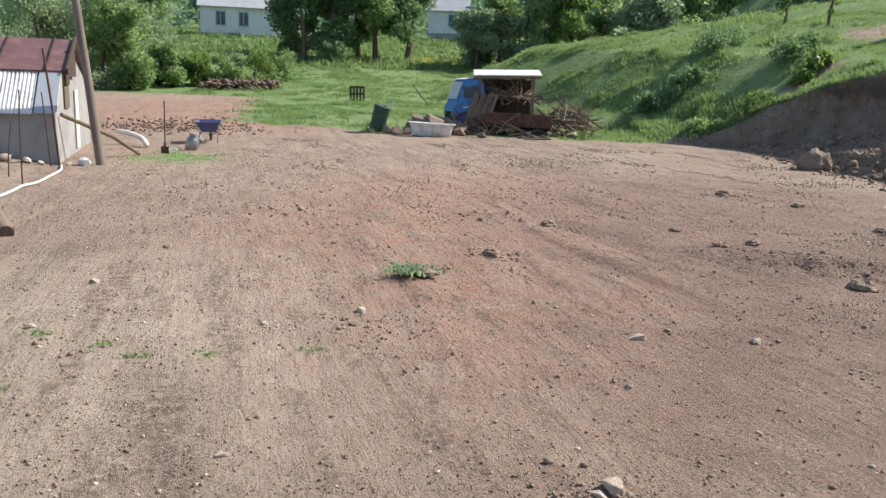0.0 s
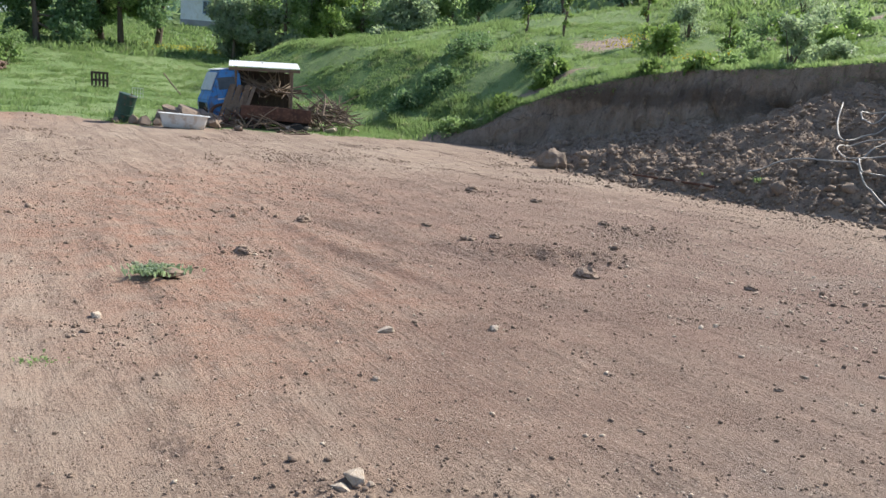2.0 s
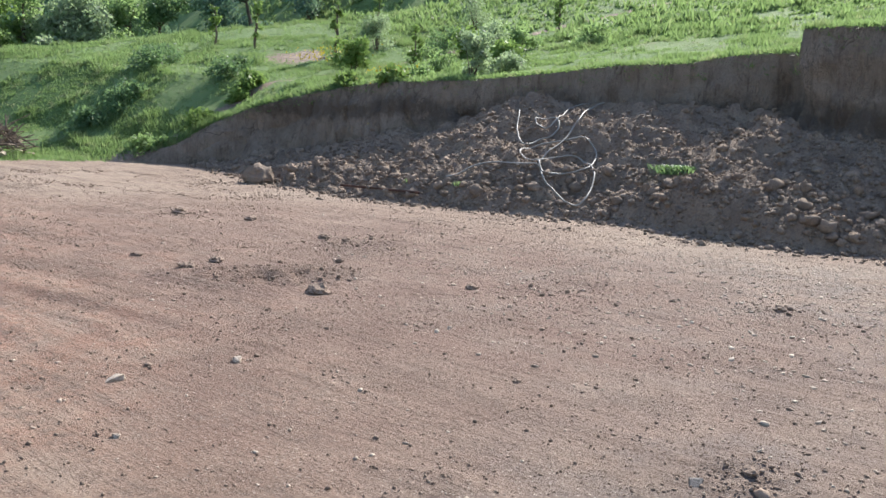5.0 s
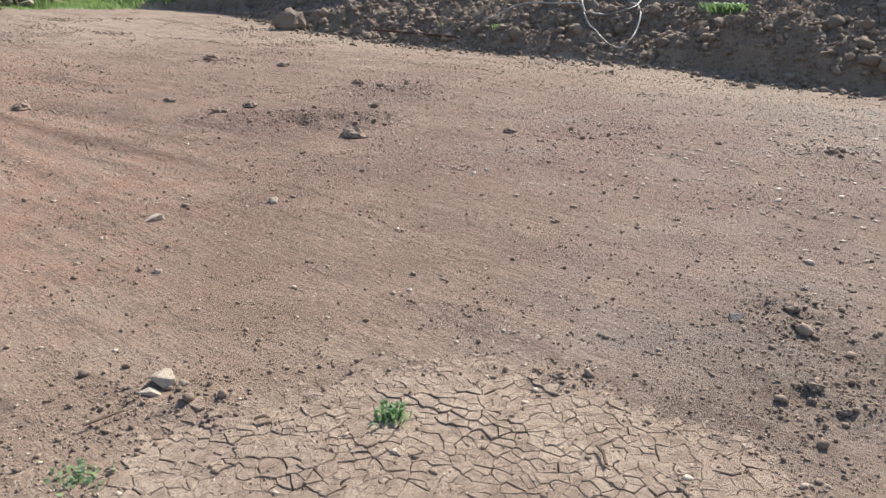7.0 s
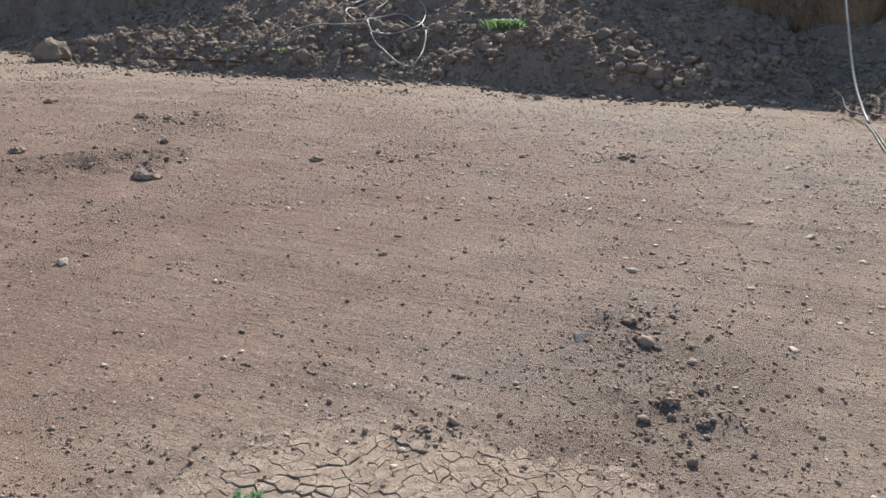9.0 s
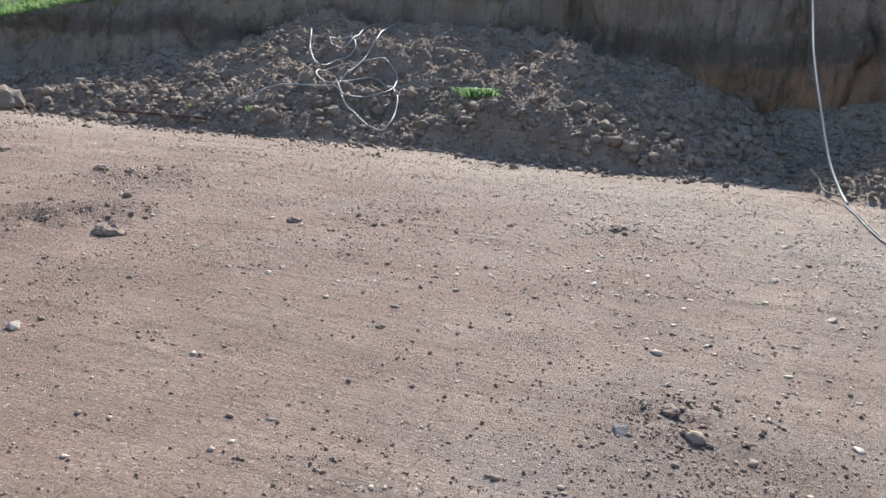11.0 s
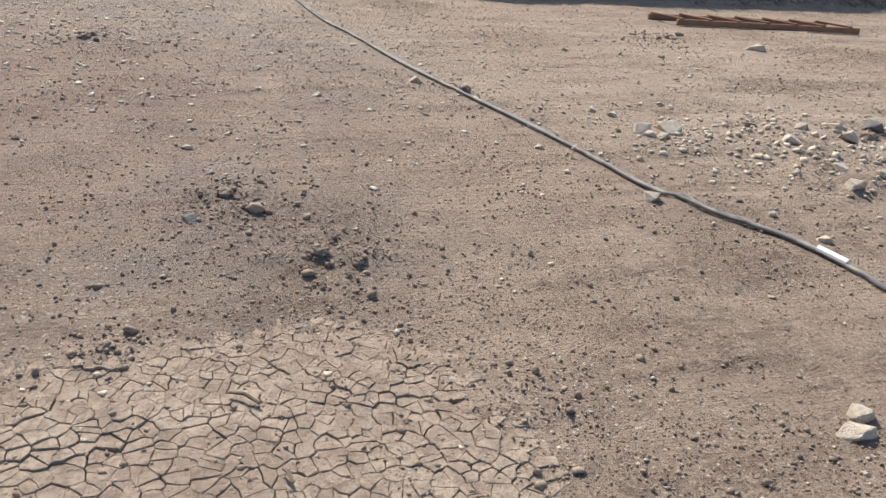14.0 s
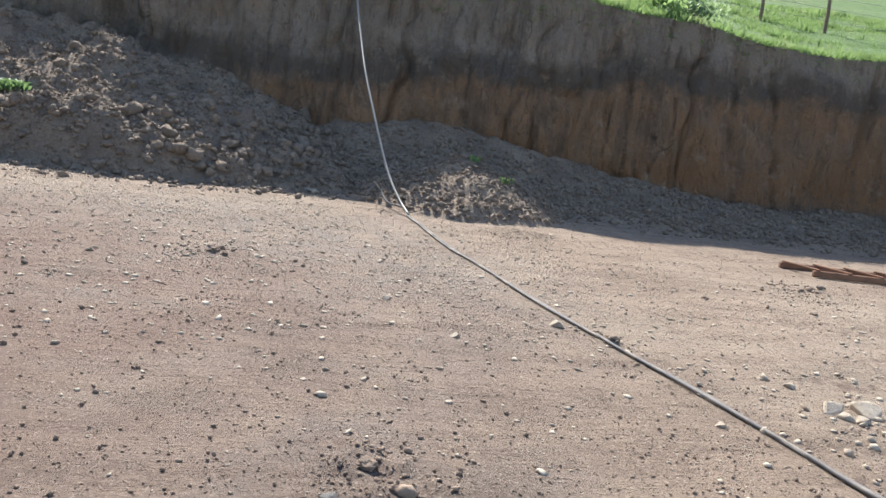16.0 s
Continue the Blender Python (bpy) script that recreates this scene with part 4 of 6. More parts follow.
# ---- shed and the things by it ----
CEMENT = mottled("grey_render", (0.36, 0.35, 0.34), (0.29, 0.285, 0.28), 1.1, bump=0.3, fine=25, stain=(0.24, 0.235, 0.23))
ASBESTOS = mottled("pale_corrugated_sheet", (0.76, 0.75, 0.73), (0.66, 0.65, 0.64), 1.5, rough=0.7, bump=0.15, stain=(0.45, 0.43, 0.41))
MAROON = mottled("maroon_roof_paint", (0.175, 0.095, 0.095), (0.14, 0.078, 0.078), 1.5, rough=0.55, bump=0.15, stain=(0.2, 0.115, 0.105))
DARK_WOOD = mottled("dark_old_boards", (0.09, 0.065, 0.05), (0.055, 0.04, 0.035), 5, bump=0.5, stretch=(4, 4, 1))
PALE_METAL = mottled("galvanised_sheet", (0.58, 0.62, 0.64), (0.5, 0.53, 0.55), 2, rough=0.4, metal=0.5, bump=0.1)
WHITE_PVC = mottled("white_plastic_pipe", (0.74, 0.73, 0.70), (0.66, 0.65, 0.61), 3, rough=0.45, bump=0.05)


def corrugated(wide, long, thick=0.008, pitch=0.075, deep=0.014):
    """A sheet with waves across x, laid along y, its thickness closed."""
    n = int(wide / pitch * 4)
    xs = np.linspace(0, wide, n + 1)
    zs = deep * np.sin(xs / pitch * 2 * np.pi)
    v, f = [], []
    for y in (0, long):
        for t in (0, -thick):
            v += [(x, y, z + t) for x, z in zip(xs, zs)]
    m = n + 1
    for k in range(n):
        f += [(k, k + 1, 2 * m + k + 1, 2 * m + k), (m + k + 1, m + k, 3 * m + k, 3 * m + k + 1), (k + 1, k, m + k, m + k + 1), (2 * m + k, 2 * m + k + 1, 3 * m + k + 1, 3 * m + k)]
    return v, f


def build_shed():
    x0, y0 = -7.78, 15.35
    root = thing("shed", pose(x0, y0, gz(x0, y0) - 0.05, 0, 0, 17), "low grey rendered shed with corrugated and maroon roof", "shed")
    part("front_wall", boxes(((5.4, 0.2, 1.5), pose(-2.7, 0.1, 0.4)), bevel=0.01), CEMENT, root)
    outline = ((0.2, -0.35), (5.6, -0.35), (5.6, 1.72), (2.42, 2.53), (0.86, 1.83), (0.2, 1.28))
    wall = [(x, y, z) for x in (-0.2, 0.0) for y, z in outline]
    sides = [tuple(range(5, -1, -1)), tuple(range(6, 12))] + [(k, (k + 1) % 6, 6 + (k + 1) % 6, 6 + k) for k in range(6)]
    part("side_wall", (wall, sides), CEMENT, root, "pale sunlit rendered side wall")
    part("back_wall", boxes(((5.4, 0.2, 2.3), pose(-2.7, 5.7, 0.65)), bevel=0.01), CEMENT, root)
    part("corner_panel", boxes(((0.03, 0.5, 1.35), pose(0.03, 3.1, 0.85)), bevel=0.004), WHITE_PVC, root, "white sheet panel on the side wall")
    part("board", boxes(((0.04, 0.7, 0.75), pose(0.02, 1.6, 1.52)), bevel=0.004), WOOD_OLD, root, "weathered grey door boards")
    low = part("lower_roof", corrugated(4.9, 1.32), ASBESTOS, root, "pale corrugated roof sheets")
    low.matrix_local = pose(-5.3, -0.14, 1.07, 40)
    edge = part("verge_sheet", boxes(((0.42, 1.32, 0.012), pose(0, 0.66, 0)), bevel=0.003), PALE_METAL, root, "flat galvanised sheet at the roof edge")
    edge.matrix_local = pose(-0.16, -0.14, 1.085, 40)
    top = part("upper_roof", boxes(((5.5, 1.75, 0.02), pose(0, 0.87, 0)), bevel=0.004), MAROON, root, "maroon painted metal roof")
    top.matrix_local = pose(-2.6, 0.82, 1.93, 24)
    for k in range(6):
        s = part("standing_seam", boxes(((0.03, 1.75, 0.05), pose(0, 0.87, 0.03)), bevel=0.006), DARK_WOOD, top)
        s.matrix_local = pose(-2.3 + 0.93 * k, 0, 0)
    rear = part("rear_roof", boxes(((5.5, 3.6, 0.02), pose(0, 1.8, 0)), bevel=0.004), MAROON, root)
    rear.matrix_local = pose(-2.6, 2.4, 2.63, -14.5)
    part("gable_boards", boxes(((0.05, 1.2, 0.55), pose(0.06, 2.3, 2.1)), ((0.05, 0.5, 0.4), pose(0.06, 1.5, 1.85)), bevel=0.004), DARK_WOOD, root, "dark shaded gable boards")
    part("bargeboard", boxes(((0.06, 1.85, 0.14), pose(0.16, 1.62, 2.3, 24)), bevel=0.01), DARK_WOOD, root)
    return root


build_shed()

CONCRETE_POLE = mottled("weathered_pole", (0.22, 0.19, 0.165), (0.16, 0.135, 0.115), 2, bump=0.5, fine=30, stretch=(3, 3, 0.4))
px, py = -7.0, 15.6
pole = tagged(part("utility_pole", tube([(px, py, gz(px, py) - 0.5), (px - 0.02, py, 0.1), (px - 0.16, py - 0.05, 1.7), (px - 0.33, py - 0.1, 3.5), (px - 0.62, py - 0.2, 6.6)], [0.095, 0.09, 0.083, 0.075, 0.065], 14), CONCRETE_POLE, smooth=True), "leaning weathered grey utility pole in the yard", "pole")

BLUE_PAINT = mottled("blue_paint", (0.09, 0.11, 0.27), (0.06, 0.08, 0.2), 3, rough=0.4, bump=0.1, stain=(0.14, 0.10, 0.09))
STEEL = mottled("dull_steel", (0.33, 0.34, 0.35), (0.24, 0.25, 0.26), 3, rough=0.4, metal=0.7, bump=0.1)
RUBBER = mottled("black_rubber", (0.03, 0.03, 0.03), (0.045, 0.042, 0.04), 6, rough=0.7, bump=0.2)


def wheelbarrow(m):
    root = thing("wheelbarrow", m, "blue steel wheelbarrow standing on bare earth", "wheelbarrow")
    bm = bmesh.new()
    outer = [bm.verts.new(p) for p in ((-0.2, -0.28, 0.30), (0.2, -0.28, 0.30), (0.2, 0.3, 0.30), (-0.2, 0.3, 0.30), (-0.32, -0.42, 0.56), (0.32, -0.42, 0.56), (0.32, 0.5, 0.60), (-0.32, 0.5, 0.60))]
    inner = [bm.verts.new(v.co * 0.94 + Vector((0, 0, 0.035))) for v in outer]
    for a in (outer, inner):
        bm.faces.new(a[:4])
        for i in range(4):
            bm.faces.new((a[i], a[(i + 1) % 4], a[4 + (i + 1) % 4], a[4 + i]))
    for i in range(4):
        bm.faces.new((outer[4 + i], outer[4 + (i + 1) % 4], inner[4 + (i + 1) % 4], inner[4 + i]))
    bmesh.ops.recalc_face_normals(bm, faces=bm.faces)
    part("tub", bm, BLUE_PAINT, root)
    part("rim", tube([(-0.33, -0.43, 0.565), (0.33, -0.43, 0.565), (0.33, 0.51, 0.605), (-0.33, 0.51, 0.605), (-0.33, -0.43, 0.565)], 0.014, 6), BLUE_PAINT, root)
    for s in (-1, 1):
        part("handle", tube(spline([(0.06 * s, 0.62, 0.2), (0.2 * s, 0.2, 0.27), (0.27 * s, -0.4, 0.33), (0.3 * s, -0.95, 0.52)], 4), 0.017, 6), STEEL, root)
        part("leg", tube([(0.24 * s, -0.3, 0.31), (0.25 * s, -0.36, 0.1), (0.24 * s, -0.34, 0.0)], 0.015, 6), STEEL, root)
    wheel = part("wheel", tube([(0, 0.66 + 0.15 * math.cos(a), 0.18 + 0.15 * math.sin(a)) for a in np.linspace(0, 2 * math.pi, 21)], 0.032, 7), RUBBER, root, "black rubber tyre")
    part("hub", tube([(-0.06, 0.66, 0.18), (0.06, 0.66, 0.18)], 0.04, 8), STEEL, wheel)
    return root


wheelbarrow(pose(-6.52, 21.9, gz(-6.52, 21.9), 0, 0, 12))


def churn(m):
    root = thing("milk_can", m, "dented grey metal can on the ground", "can")
    prof = ((0, 0.15), (0.02, 0.165), (0.26, 0.165), (0.33, 0.12), (0.36, 0.11), (0.40, 0.125))
    part("body", tube([(0, 0, z) for z, _ in prof], [r for _, r in prof], 16), STEEL, root, smooth=True)
    part("band", tube([(0, 0, 0.12), (0, 0, 0.15)], 0.17, 16), STEEL, root)
    part("lid", tube([(0, 0, 0.405), (0, 0, 0.43), (0, 0, 0.44)], [0.125, 0.12, 0.05], 14), STEEL, root)
    part("handle", tube(spline([(0.13, 0, 0.35), (0.2, 0, 0.33), (0.19, 0, 0.24), (0.16, 0, 0.22)], 3), 0.012, 6), STEEL, root)


churn(pose(-6.42, 19.8, gz(-6.42, 19.8), 5, 12, 30))
SACK = mottled("crumpled_sack", (0.62, 0.64, 0.60), (0.45, 0.55, 0.45), 3, bump=0.6, distance=0.05)
bm = lump(91, 3, 0.4, 0.35)
bmesh.ops.scale(bm, vec=(0.4, 0.3, 0.35), verts=bm.verts)
tagged(part("plastic_bag", bm, SACK), "crumpled pale plastic bag on bare earth", "bag").matrix_world = pose(-6.75, 19.6, gz(-6.75, 19.6) + 0.03, 0, 0, 20)
spade = thing("spade", pose(-6.62, 18.4, gz(-6.62, 18.4), 0, 1), "spade with wooden shaft stuck upright in the soil", "spade")
part("shaft", tube([(0, 0, 0.1), (0.01, 0, 0.7), (0, 0, 1.25)], 0.017, 7), WOOD_OLD, spade)
part("blade", boxes(((0.19, 0.012, 0.3), pose(0, 0, 0.02)), ((0.05, 0.03, 0.1), pose(0, 0, 0.2)), bevel=0.004), RUST, spade)

for x, y, h, lx, r, text in ((-7.62, 15.1, 2.3, -0.22, 0.022, "thick rusty iron rod leaning by the shed corner"), (-6.9, 12.2, 1.55, 0.03, 0.011, "thin rusty iron rod stuck in the soil"), (-7.5, 12.9, 0.95, 0.1, 0.012, "short rusty iron rod stuck in the soil"), (-7.75, 15.0, 1.45, -0.12, 0.012, "thin rusty iron rod by the shed wall")):
    z = gz(x, y)
    tagged(part("iron_rod", tube([(x, y, z - 0.15), (x + lx * 0.4, y, z + h * 0.5), (x + lx, y + 0.03, z + h)], r, 6), RUST), text, "rod", "iron rods by the shed")
tagged(part("timber_prop", tube([(-7.84, 15.75, gz(-7.6, 15.7) + 1.0), (-7.3, 17.0, 0.55), (-7.05, 17.9, gz(-7.05, 17.9) + 0.03)], [0.045, 0.045, 0.04], 7), WOOD_OLD), "long weathered pole leaning against the shed wall", "pole")
tagged(part("drain_pipe", tube(spline([(-8.6, 20.6, 0.45), (-8.2, 20.4, 0.42), (-7.8, 20.2, 0.3), (-7.6, 19.9, gz(-7.6, 19.9) + 0.06)], 4), 0.07, 10), WHITE_PVC, smooth=True), "white plastic drain pipe beside the shed", "pipe")
tagged(part("water_pipe", tube(spline([(x, y, gz(x, y) + 0.03) for x, y in ((-7.55, 15.0), (-7.1, 14.0), (-6.85, 13.0), (-6.72, 12.3), (-6.75, 11.9), (-6.6, 11.3), (-6.5, 10.6), (-6.6, 9.6), (-7.2, 8.2))], 5), 0.022, 8), WHITE_PVC, smooth=True), "white plastic pipe lying on rough soil", "pipe")
bm = lump(77, 2, 0.12, 0.8)
bmesh.ops.scale(bm, vec=(0.34, 0.24, 0.26), verts=bm.verts)
tagged(part("plaster_block", bm, WHITEWASH), "white chipped plaster block by the shed", "block").matrix_world = pose(-7.25, 15.35, gz(-7.25, 15.35) + 0.07)
for k, (x, y, s) in enumerate(((-8.2, 14.95, 0.22), (-8.6, 14.9, 0.25), (-7.9, 14.9, 0.16), (-9.1, 14.7, 0.2), (-7.5, 15.2, 0.14))):
    bm = lump(300 + k, 2, 0.15, 0.7)
    bmesh.ops.scale(bm, vec=(s, s, s), verts=bm.verts)
    tagged(part("rubble_stone", bm, STONE), "pale rubble stone at the foot of the shed", "stone", "rubble by the shed").matrix_world = pose(x, y, gz(x, y) + 0.04)
log = thing("log", pose(-5.1, 8.15, gz(-5.1, 8.15) + 0.08, 0, 8, -52), "sawn weathered log lying on the yard edge", "log")
part("bark", tube([(-0.9, 0, 0), (-0.4, 0.02, 0.01), (0.3, 0, 0)], [0.105, 0.10, 0.095], 12), WOOD_OLD, log)
part("cut_end", tube([(0.3, 0, 0), (0.31, 0, 0)], 0.088, 12), DARK_WOOD, log)

# ---- the scrap heap on the meadow ----
def pallet(m):
    root = thing("pallet", m, "dark wooden pallet standing upright on the meadow", "pallet")
    for k in range(5):
        part("slat", boxes(((0.1, 0.02, 0.8), pose(-0.34 + 0.17 * k, 0, 0.4)), bevel=0.003), DARK_WOOD, root)
    for z in (0.05, 0.4, 0.75):
        part("bearer", boxes(((0.8, 0.09, 0.1), pose(0, 0.055, z)), bevel=0.004), DARK_WOOD, root)
    part("cross_board", boxes(((0.8, 0.02, 0.1), pose(0, -0.02, 0.74))), DARK_WOOD, root)
    part("cross_board", boxes(((0.8, 0.02, 0.1), pose(0, -0.02, 0.06))), DARK_WOOD, root)


pallet(pose(-4.2, 41.3, gz(-4.2, 41.3), -8, 0, 6))
ENAMEL = mottled("white_enamel", (0.78, 0.79, 0.78), (0.7, 0.71, 0.7), 2, rough=0.25, bump=0.03, stain=(0.55, 0.5, 0.44))


def bathtub(m):
    """A tub with sloping ends, wall thickness and a rolled rim."""
    root = thing("bathtub", m, "old white enamel bathtub lying by the scrap heap", "bathtub")
    def ring(z, hx, hy, cx=0):
        return [(cx + hx * math.copysign(abs(math.cos(a)) ** 0.55, math.cos(a)), hy * math.copysign(abs(math.sin(a)) ** 0.55, math.sin(a)), z) for a in np.linspace(0, 2 * math.pi, 28, endpoint=False)]
    rows = [ring(0.0, 0.60, 0.22), ring(0.04, 0.66, 0.27), ring(0.25, 0.71, 0.32), ring(0.43, 0.77, 0.35), ring(0.455, 0.83, 0.395), ring(0.47, 0.82, 0.385), ring(0.46, 0.74, 0.32), ring(0.2, 0.67, 0.28), ring(0.07, 0.60, 0.22)]
    v = [p for r in rows for p in r]
    f = [(28 * i + k, 28 * i + (k + 1) % 28, 28 * i + 28 + (k + 1) % 28, 28 * i + 28 + k) for i in range(len(rows) - 1) for k in range(28)]
    f += [tuple(reversed(range(28))), tuple(range(28 * 8, 28 * 9))]
    part("basin", (v, f), ENAMEL, root, smooth=True)
    for sx in (-0.45, 0.45):
        for sy in (-0.17, 0.17):
            part("foot", tube([(sx, sy, 0.03), (sx * 1.05, sy * 1.1, -0.04), (sx * 1.08, sy * 1.15, -0.09)], [0.04, 0.03, 0.035], 7), RUST, root)
    part("drain", tube([(0.62, 0, 0.05), (0.62, 0, 0.08)], 0.035, 10), STEEL, root)


bathtub(pose(-0.22, 26.75, gz(-0.22, 26.75) - 0.02, 0, 2, -4))
GREEN_PAINT = mottled("dark_green_paint", (0.035, 0.085, 0.06), (0.025, 0.06, 0.045), 3, rough=0.5, bump=0.15, stain=(0.08, 0.07, 0.05))


def green_bin(m):
    root = thing("metal_bin", m, "dark green metal bin leaning among rubble", "bin")
    part("body", tube([(0, 0, 0), (0, 0, 0.02), (0, 0, 0.9), (0, 0, 0.94)], [0.24, 0.27, 0.29, 0.28], 18), GREEN_PAINT, root)
    for z in (0.3, 0.62):
        part("hoop", tube([(0, 0, z - 0.015), (0, 0, z), (0, 0, z + 0.015)], [0.285, 0.298, 0.29], 18), GREEN_PAINT, root)
    lid = part("lid", tube([(0, 0, 0.94), (0, 0, 0.97)], [0.31, 0.29], 18), GREEN_PAINT, root)
    part("knob", tube([(0.1, 0, 0.97), (0.1, 0, 1.02)], 0.03, 8), RUST, lid)


green_bin(pose(-2.2, 27.7, gz(-2.2, 27.7) - 0.02, 4, 14, 0))

CAB_BLUE = mottled("faded_blue_car_paint", (0.07, 0.27, 0.62), (0.05, 0.20, 0.50), 2, rough=0.4, bump=0.08, stain=(0.10, 0.13, 0.2))
CAB_WHITE = mottled("chalky_white_paint", (0.75, 0.76, 0.77), (0.62, 0.63, 0.64), 2, rough=0.5, bump=0.05)
BLACK = mottled("sooty_interior", (0.02, 0.02, 0.02), (0.035, 0.03, 0.028), 4, rough=0.9)
PLASTIC_SHEET = mottled("milky_plastic_sheet", (0.62, 0.66, 0.70), (0.5, 0.54, 0.58), 4, rough=0.3, bump=0.7, distance=0.05, fine=14)


def truck_cab(m):
    """The cab of an old lorry, tipped back on the heap."""
    root = thing("truck_cab", m, "scrapped blue lorry cab with milky plastic over the windscreen", "vehicle")
    side = [(-0.62, 0.0), (0.65, 0.0), (0.65, 1.5), (0.5, 1.62), (-0.05, 1.62), (-0.45, 0.85), (-0.62, 0.6)]
    bm = bmesh.new()
    a = [bm.verts.new((x, -0.75, z)) for x, z in side]
    b = [bm.verts.new((x, 0.75, z)) for x, z in side]
    bm.faces.new(a), bm.faces.new(list(reversed(b)))
    for i in range(len(side)):
        bm.faces.new((a[i], b[i], b[(i + 1) % len(side)], a[(i + 1) % len(side)]))
    bmesh.ops.recalc_face_normals(bm, faces=bm.faces)
    bmesh.ops.bevel(bm, geom=list(bm.edges), offset=0.05, segments=2, affect="EDGES")
    part("body", bm, CAB_BLUE, root)
    part("roof_panel", boxes(((0.6, 1.3, 0.03), pose(0.2, 0, 1.635)), bevel=0.01), CAB_WHITE, root, "white roof panel")
    part("windscreen_sheet", boxes(((0.03, 1.3, 0.68), pose(-0.29, 0, 1.25, 0, 28)), bevel=0.01), PLASTIC_SHEET, root, "milky plastic sheet")
    door = part("door", boxes(((0.8, 0.03, 1.2), pose(0.12, -0.765, 0.75)), bevel=0.012), CAB_BLUE, root)
    part("door_window", boxes(((0.6, 0.012, 0.42), pose(0.12, -0.785, 1.15)), bevel=0.004), GLASS_DARK, door)
    part("door_handle", boxes(((0.14, 0.03, 0.03), pose(0.4, -0.795, 0.82))), STEEL, door)
    part("door_stripe", boxes(((0.8, 0.012, 0.05), pose(0.12, -0.785, 0.62)), bevel=0.004), CAB_WHITE, door)
    part("grille", boxes(((0.03, 1.1, 0.4), pose(-0.62, 0, 0.32))), BLACK, root)
    for s in (-1, 1):
        part("headlight", tube([(-0.61, 0.55 * s, 0.45), (-0.66, 0.55 * s, 0.45)], [0.1, 0.08], 12), STEEL, root)
        wing = part("mudguard", tube(spline([(-0.62, 0.78 * s, 0.0), (-0.5, 0.78 * s, 0.32), (-0.15, 0.78 * s, 0.42), (0.2, 0.78 * s, 0.3), (0.3, 0.78 * s, 0.0)], 3), 0.06, 6), RUST, root)


truck_cab(pose(1.08, 29.5, gz(1.08, 29.5) + 0.22, 0, -9, 14))


def shelter(m):
    root = thing("scrap_shelter", m, "open shelter with a pale metal sheet roof over timber", "shelter")
    sheet = part("roof_sheet", corrugated(2.5, 1.5, pitch=0.09, deep=0.005), CAB_WHITE, root, "pale sun-bleached metal roof sheet")
    sheet.matrix_local = pose(-1.25, -0.75, 2.0, 9, -1.5)
    part("front_beam", boxes(((2.5, 0.07, 0.1), pose(0, -0.68, 1.94, 0, -1.5))), WOOD_OLD, root)
    part("rear_beam", boxes(((2.5, 0.07, 0.1), pose(0, 0.7, 2.12, 0, -1.5))), WOOD_OLD, root)
    for x, y, h in ((-1.0, -0.62, 1.92), (0.98, -0.62, 1.96), (-1.0, 0.68, 2.1), (0.98, 0.68, 2.14)):
        part("post", boxes(((0.08, 0.08, h + 0.2), pose(x, y, h / 2 - 0.1)), bevel=0.01), WOOD_OLD, root)
    for k in range(7):
        part("back_board", boxes(((0.31, 0.03, 1.8), pose(-0.93 + 0.312 * k, 0.74, 1.0 + 0.02 * (k % 3)))), DARK_WOOD, root)


sx, sy = 2.55, 29.4
shelter(pose(sx, sy, gz(sx, sy), 0, 0, -3))


def trailer(m):
    root = thing("trailer", m, "rusty flat trailer bed loaded with scrap", "trailer")
    part("bed", boxes(((2.4, 1.4, 0.10), pose(0, 0, 0.62)), bevel=0.01), RUST, root)
    for y in (-0.7, 0.7):
        part("side_board", boxes(((2.4, 0.04, 0.36), pose(0, y, 0.84)), bevel=0.006), RUST, root)
    for x in (-1.2, 1.2):
        part("end_board", boxes(((0.04, 1.4, 0.3), pose(x, 0, 0.82)), bevel=0.006), RUST, root)
    part("chassis", boxes(((2.3, 0.12, 0.16), pose(0, -0.4, 0.49)), ((2.3, 0.12, 0.16), pose(0, 0.4, 0.49))), BLACK, root)
    for x in (-0.75, 0.75):
        for y in (-0.62, 0.62):
            part("wheel", tube([(x, y - 0.09, 0.28), (x, y - 0.07, 0.28), (x, y + 0.07, 0.28), (x, y + 0.09, 0.28)], [0.22, 0.28, 0.28, 0.22], 16), RUBBER, root)


trailer(pose(2.9, 28.5, gz(2.9, 28.5) - 0.30, 0, 1.5, -4))

r = random.Random(5)
def heap_of_sticks(name, text, cat, n, cx, cy, rx, ry, base, high, long, thick, mat, group):
    """Loose poles thrown on one another, each a thing of its own."""
    for k in range(n):
        x, y = cx + r.uniform(-rx, rx), cy + r.uniform(-ry, ry)
        a, up, l = r.uniform(0, math.pi), r.uniform(-0.1, 0.75), long * r.uniform(0.5, 1.1)
        z = max(gz(x, y), 0) + base + high * r.random() * (1 - abs(x - cx) / (rx + 0.01) * 0.6)
        d = Vector((math.cos(a) * math.cos(up), math.sin(a) * math.cos(up) * 0.6, math.sin(up))) * l / 2
        c = Vector((x, y, z + abs(d.z) * 0.6))
        bend = Vector((r.uniform(-1, 1), r.uniform(-1, 1), r.uniform(-0.3, 0.6))) * 0.06 * l
        w = thick * r.uniform(0.6, 1.4)
        tagged(part(name, tube(spline([c - d, c + bend, c + d], 3), [w] * 4 + [w * 0.8, w * 0.7, w * 0.6], 5), mat), text, cat, group)


